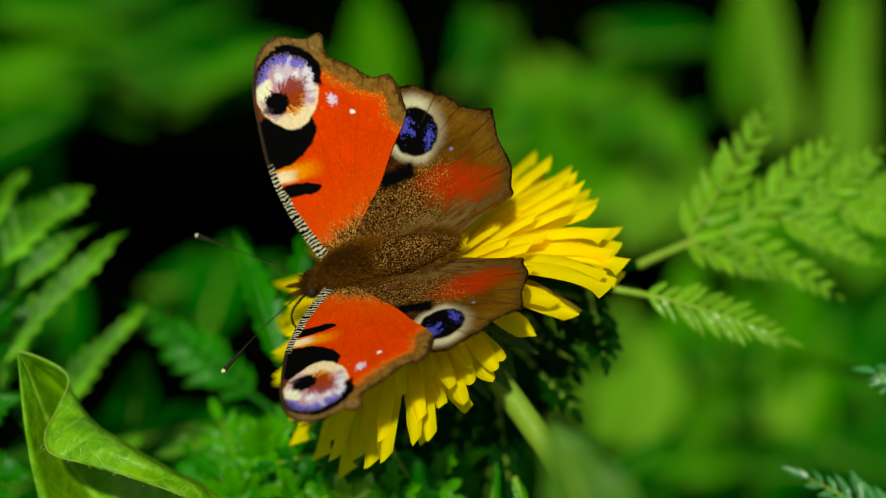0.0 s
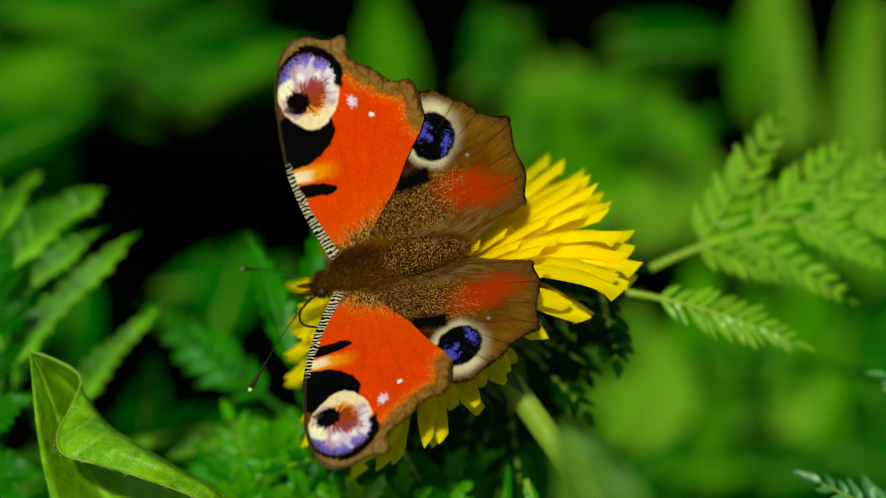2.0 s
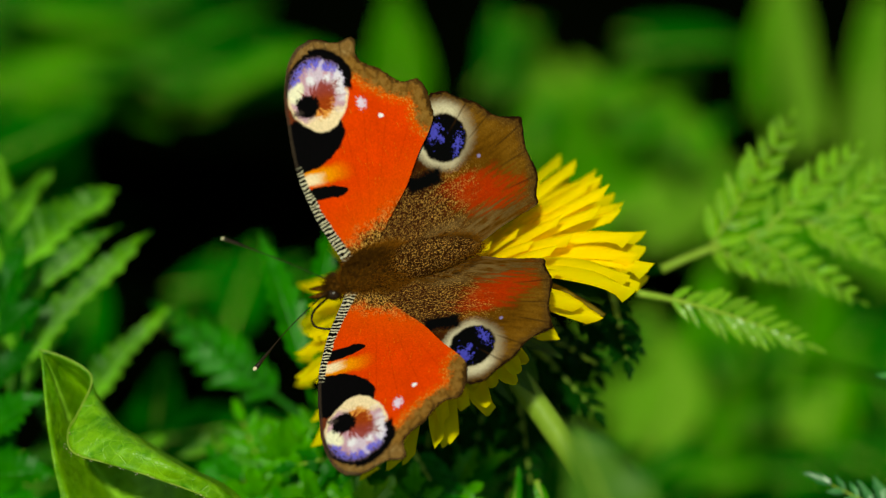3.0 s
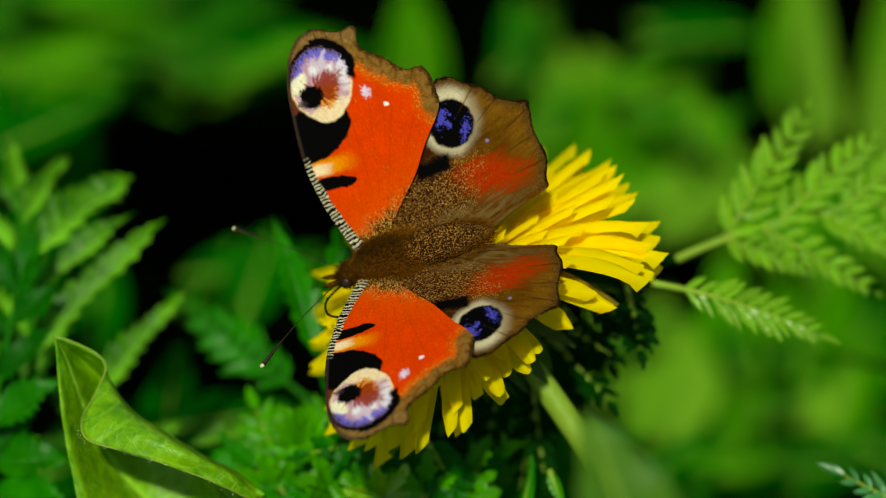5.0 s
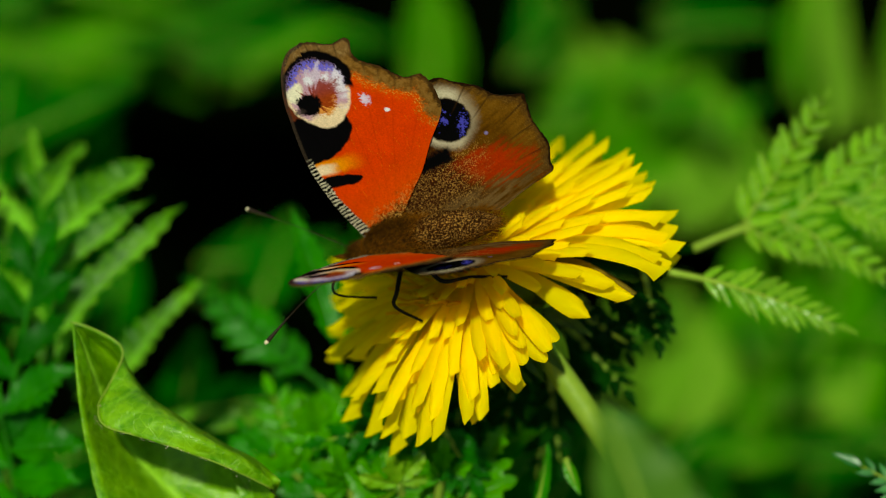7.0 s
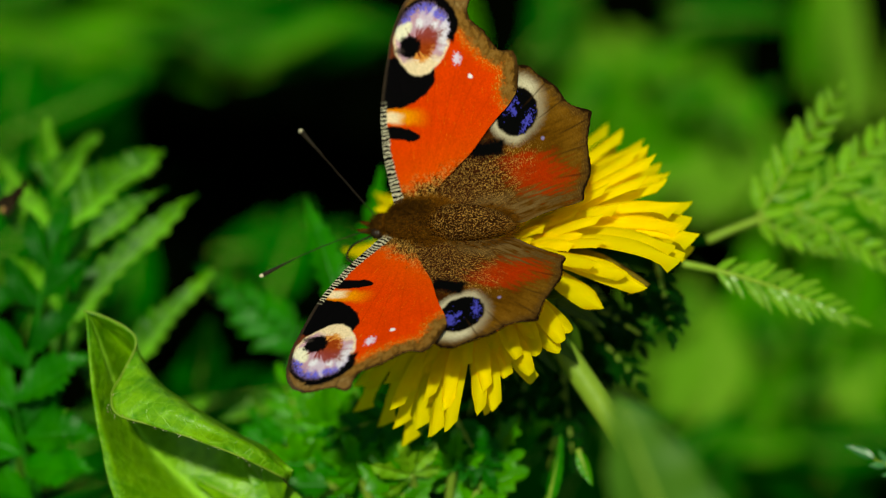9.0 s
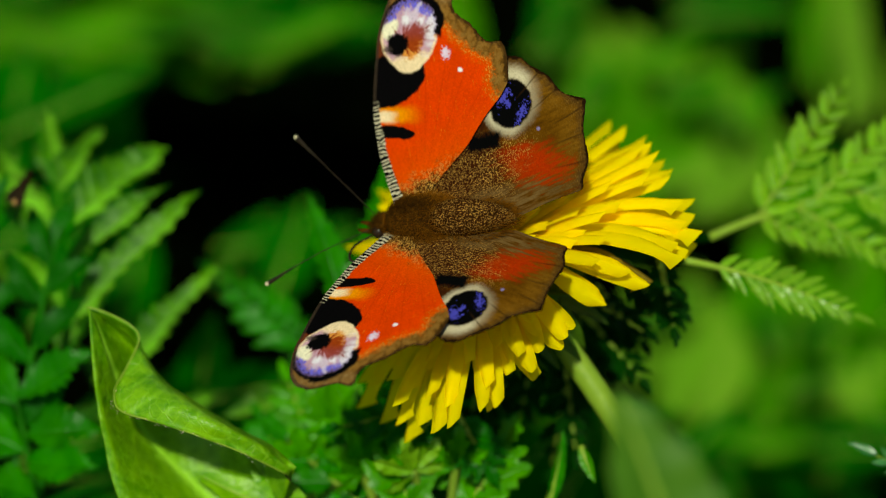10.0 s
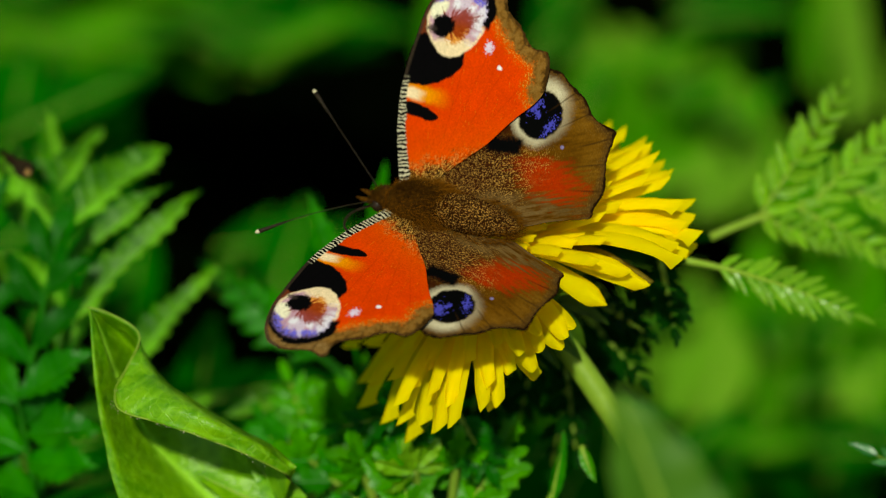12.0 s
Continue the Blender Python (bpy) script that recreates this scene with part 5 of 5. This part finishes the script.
# ---- meadow behind ----
def meadow_clump(x, y, z, dx, dy, count, length, width, turn, spread, tone, seed):
    """Broad leaves of one clump, scattered about a middle in the plan; tone 0 dark to 2 light."""
    rnd = random.Random(seed)
    word, material = (("deep green", LEAF_FAR), ("fresh green", LEAF_FAR_PALE), ("pale green", LEAF_FAR_LIGHT))[tone]
    for i in range(count):
        c = Vector((x + dx * rnd.uniform(-1, 1), y + dy * rnd.uniform(-1, 1), z + rnd.uniform(-25, 25)))
        a = radians(turn + spread * rnd.uniform(-1, 1))
        d = Vector((math.cos(a), math.sin(a), 0)) * length / 2 * rnd.uniform(0.8, 1.2)
        single_blade("meadow_leaf", "broad blurred " + word + " leaf of the meadow behind", at(*(c - d)), at(*(c + d)), tilt(rnd.uniform(-0.2, 0.2), 0.55, 0.8), width * rnd.uniform(0.8, 1.2), material, seed * 40 + i, 6, 0.12, 0.2, 0.08, group="meadow leaves")


meadow_clump(-97, 60, -365, 42, 10, 17, 55, 16, 8, 22, 0, 1)
meadow_clump(-110, 56, -350, 28, 8, 3, 50, 9, 8, 22, 1, 27)
meadow_clump(-57, 50, -375, 13, 5, 7, 36, 12, 10, 20, 0, 31)
meadow_clump(-62, 48, -370, 12, 5, 4, 34, 9, 10, 20, 1, 37)
meadow_clump(-116, 35, -350, 18, 7, 7, 34, 9, -8, 14, 1, 2)
meadow_clump(-20, 57, -380, 6, 8, 3, 40, 11, 80, 18, 1, 3)
meadow_clump(30, 33, -395, 20, 10, 8, 44, 20, 60, 60, 2, 4)
meadow_clump(34, 25, -380, 18, 8, 8, 38, 17, 40, 60, 1, 5)
meadow_clump(58, 14, -370, 12, 9, 8, 34, 16, 60, 50, 2, 29)
meadow_clump(55, 36, -390, 7, 9, 8, 34, 15, 60, 40, 2, 30)
meadow_clump(55, 57, -370, 9, 4, 4, 30, 12, 20, 30, 0, 6)
meadow_clump(12, 57, -370, 4, 5, 3, 28, 10, 70, 25, 0, 7)
meadow_clump(91, 53, -370, 4, 10, 7, 46, 9, 98, 8, 2, 8)
meadow_clump(88, 56, -395, 5, 8, 3, 40, 11, 92, 8, 1, 9)
meadow_clump(111, 47, -370, 4, 11, 7, 46, 9, 84, 6, 2, 10)
meadow_clump(112, 52, -395, 5, 8, 3, 40, 11, 86, 8, 1, 11)
meadow_clump(95, 1, -350, 27, 9, 18, 30, 14, 80, 45, 0, 12)
meadow_clump(86, 3, -330, 22, 8, 6, 28, 9, 70, 40, 1, 13)
meadow_clump(45, -33, -345, 9, 11, 9, 34, 16, 80, 40, 2, 14)
meadow_clump(77, -28, -335, 18, 13, 13, 36, 13, 90, 25, 1, 15)
meadow_clump(110, -26, -345, 10, 14, 7, 34, 13, 80, 35, 0, 16)
meadow_clump(85, -62, -330, 38, 12, 16, 34, 12, 20, 40, 0, 17)
meadow_clump(88, -41, -310, 6, 3, 3, 14, 7, 100, 40, 2, 18)
meadow_clump(64, -56, -300, 6, 2, 3, 18, 6, 15, 25, 1, 19)
meadow_clump(-57, -10, -250, 9, 4, 5, 26, 12, 40, 40, 0, 20)
meadow_clump(-98, 2, -215, 14, 24, 12, 30, 14, 55, 30, 0, 22)
meadow_clump(-62, -38, -130, 22, 8, 11, 24, 10, 45, 40, 0, 23)
meadow_clump(-14, -41, -110, 26, 6, 10, 24, 12, 30, 50, 0, 24)
meadow_clump(22, -48, -180, 16, 10, 8, 28, 12, 40, 50, 0, 25)
meadow_clump(-3, -53, -200, 9, 6, 5, 24, 12, 60, 40, 1, 28)
meadow_clump(36, 30, -360, 28, 14, 16, 15, 7, 60, 70, 1, 32)
meadow_clump(40, 30, -350, 30, 16, 10, 14, 6, 60, 70, 0, 33)
meadow_clump(92, 0, -325, 28, 16, 14, 15, 6, 70, 50, 1, 34)
meadow_clump(62, -34, -320, 26, 16, 14, 15, 6, 80, 50, 0, 35)
meadow_clump(-104, 52, -345, 34, 14, 16, 18, 6, 5, 30, 0, 36)
meadow_clump(-60, -62, -330, 50, 12, 12, 34, 12, 40, 60, 0, 26)


def build_grass():
    """The rest of the meadow, all round and out to the distance: uncounted grass blades in one mesh."""
    rnd = np.random.RandomState(3)
    n = 60000
    r = 0.5 + 16.0 * rnd.rand(n) ** 2.6
    a = rnd.rand(n) * 2 * math.pi
    x, y = r * np.cos(a), r * np.sin(a) - 0.1
    keep = ~((np.abs(x) < 0.32) & (y > -0.45) & (y < 0.95)) & (np.hypot(x, y + 0.25) > 0.4)
    x, y, r = x[keep], y[keep], r[keep]
    k = len(x)
    h = (0.09 + 0.12 * rnd.rand(k)) * (1 + 0.05 * r)
    w = (0.003 + 0.004 * rnd.rand(k)) * (1 + 0.6 * r)
    t, b = rnd.rand(k) * 2 * math.pi, (rnd.rand(k) * 0.8 + 0.2) * h
    sx, sy, lx, ly = np.cos(t), np.sin(t), -np.sin(t), np.cos(t)
    rows = []
    for s, f in ((0.0, 1.0), (0.5, 0.85), (0.85, 0.45), (1.0, 0.05)):
        cx, cy, cz = x + lx * b * s * s, y + ly * b * s * s, h * s * (1 - 0.25 * s) - 0.01
        rows += [np.stack([cx - sx * w * f, cy - sy * w * f, cz], 1), np.stack([cx + sx * w * f, cy + sy * w * f, cz], 1)]
    verts = np.stack(rows, 1).reshape(-1, 3)
    base = np.arange(k)[:, None] * 8
    faces = np.concatenate([base + np.array(q) for q in ((0, 1, 3, 2), (2, 3, 5, 4), (4, 5, 7, 6))])
    tagged(new("meadow_grass", mesh("meadow_grass", verts, faces.tolist(), GRASS)), "green grass of the meadow all around", "grass", kind="stuff")


build_grass()


# ---- small fly on the leaves ----
def build_fly():
    f = thing("fly", FLY[0][1], "small blurred brown fly crawling over the serrated leaves", "fly")
    part("body", mesh("body", *solid([(-2.2, 0.1, 0), (-1.6, 0.7, 0), (-0.5, 0.85, 0), (0.3, 0.6, 0), (1.1, 0.75, 0.1), (1.8, 0.4, 0), (2.1, 0.1, 0)], 14), FLY_DARK), f)
    part("head", mesh("head", *solid([(-0.5, 0.1, 0), (-0.25, 0.5, 0), (0.15, 0.5, 0), (0.45, 0.1, 0)], 12), FLY_DARK), f, pose(0.0024, 0, 0))
    part("tail_tip", mesh("tail_tip", *solid([(0.55 * k, 0.55 * math.sqrt(max(0.02, 1 - (0.95 * k) ** 2)), 0) for k in (-1, -0.6, 0, 0.6, 1)], 10), PALE_BROWN), f, pose(-0.0019, 0, 0.0002), "tan tip of the abdomen")
    for s in (-1, 1):
        part("wing", mesh("wing", *blade(0.0032, 0.0011, 4, 0.0, 0.05, 0.02, 0.6, 3, 0), FLY_DARK), f, pose(0.0006, s * 0.0004, 0.0008, 0, -8, 180 - s * 9))
        for x in (-0.5, 0.3, 1.0):
            part("leg", mesh("leg", *tube([(0, 0, 0), (0.0003, s * 0.0012, 0.0004), (0.0004, s * 0.0021, -0.0013)], [0.00012, 0.0001, 0.00006], 6), CHITIN), f, pose(x * MM, s * 0.0004, -0.0003))
    return f


FLY = [(t, aim(at(x, y, z), at(x, y, z) + tilt(dx, dy, 0), tilt(0, 0.2, 1))) for t, x, y, z, dx, dy in (
    (0, -64.5, 1.6, -20, 0.3, 0.9),
    (4.8, -67.9, 2.1, -20, 0.3, 0.9),
    (7.2, -69.1, 1.3, -20, 0.5, 0.9),
    (8.8, -68.1, 1.2, -20, 0.6, 0.8),
    (9.5, -67.3, 1.8, -20, 0.6, 0.8),
    (10, -67.1, 2.1, -20, 0.4, 0.9),
    (10.5, -66.3, 3.3, -20, 0.2, 1),
    (11, -66.9, 4.4, -20, -0.3, 1),
    (11.5, -67.6, 5.0, -20, -0.6, 0.7),
    (12, -68.0, 5.5, -20, -0.8, 0.6),
)]
fly = build_fly()


# ---- what moves ----
def motions():
    walk(butterfly, BODY)
    for k, (kind, s) in enumerate((("fore", -1), ("fore", 1), ("hind", -1), ("hind", 1))):
        walk(wings[kind, s], [(row[0], pose(0, s * 0.0019, 0, s * row[1 + k], 0, 0) @ pose(0.0015, s * 0.001, 0) @ pose(0, 0, 0, 0, 0, s * (row[5 + k] if k < 2 else 0)) @ pose(-0.0015, s * -0.001, 0)) for row in WINGS])
    for s, k in ((-1, 1), (1, 4)):
        walk(feelers[s], [(row[0], aim((0.0055, s * 0.0007, 0.0012), Vector((0.0055, s * 0.0007, 0.0012)) + Vector(row[k:k + 3]))) for row in FEELERS])
    walk(fly, FLY)


motions()
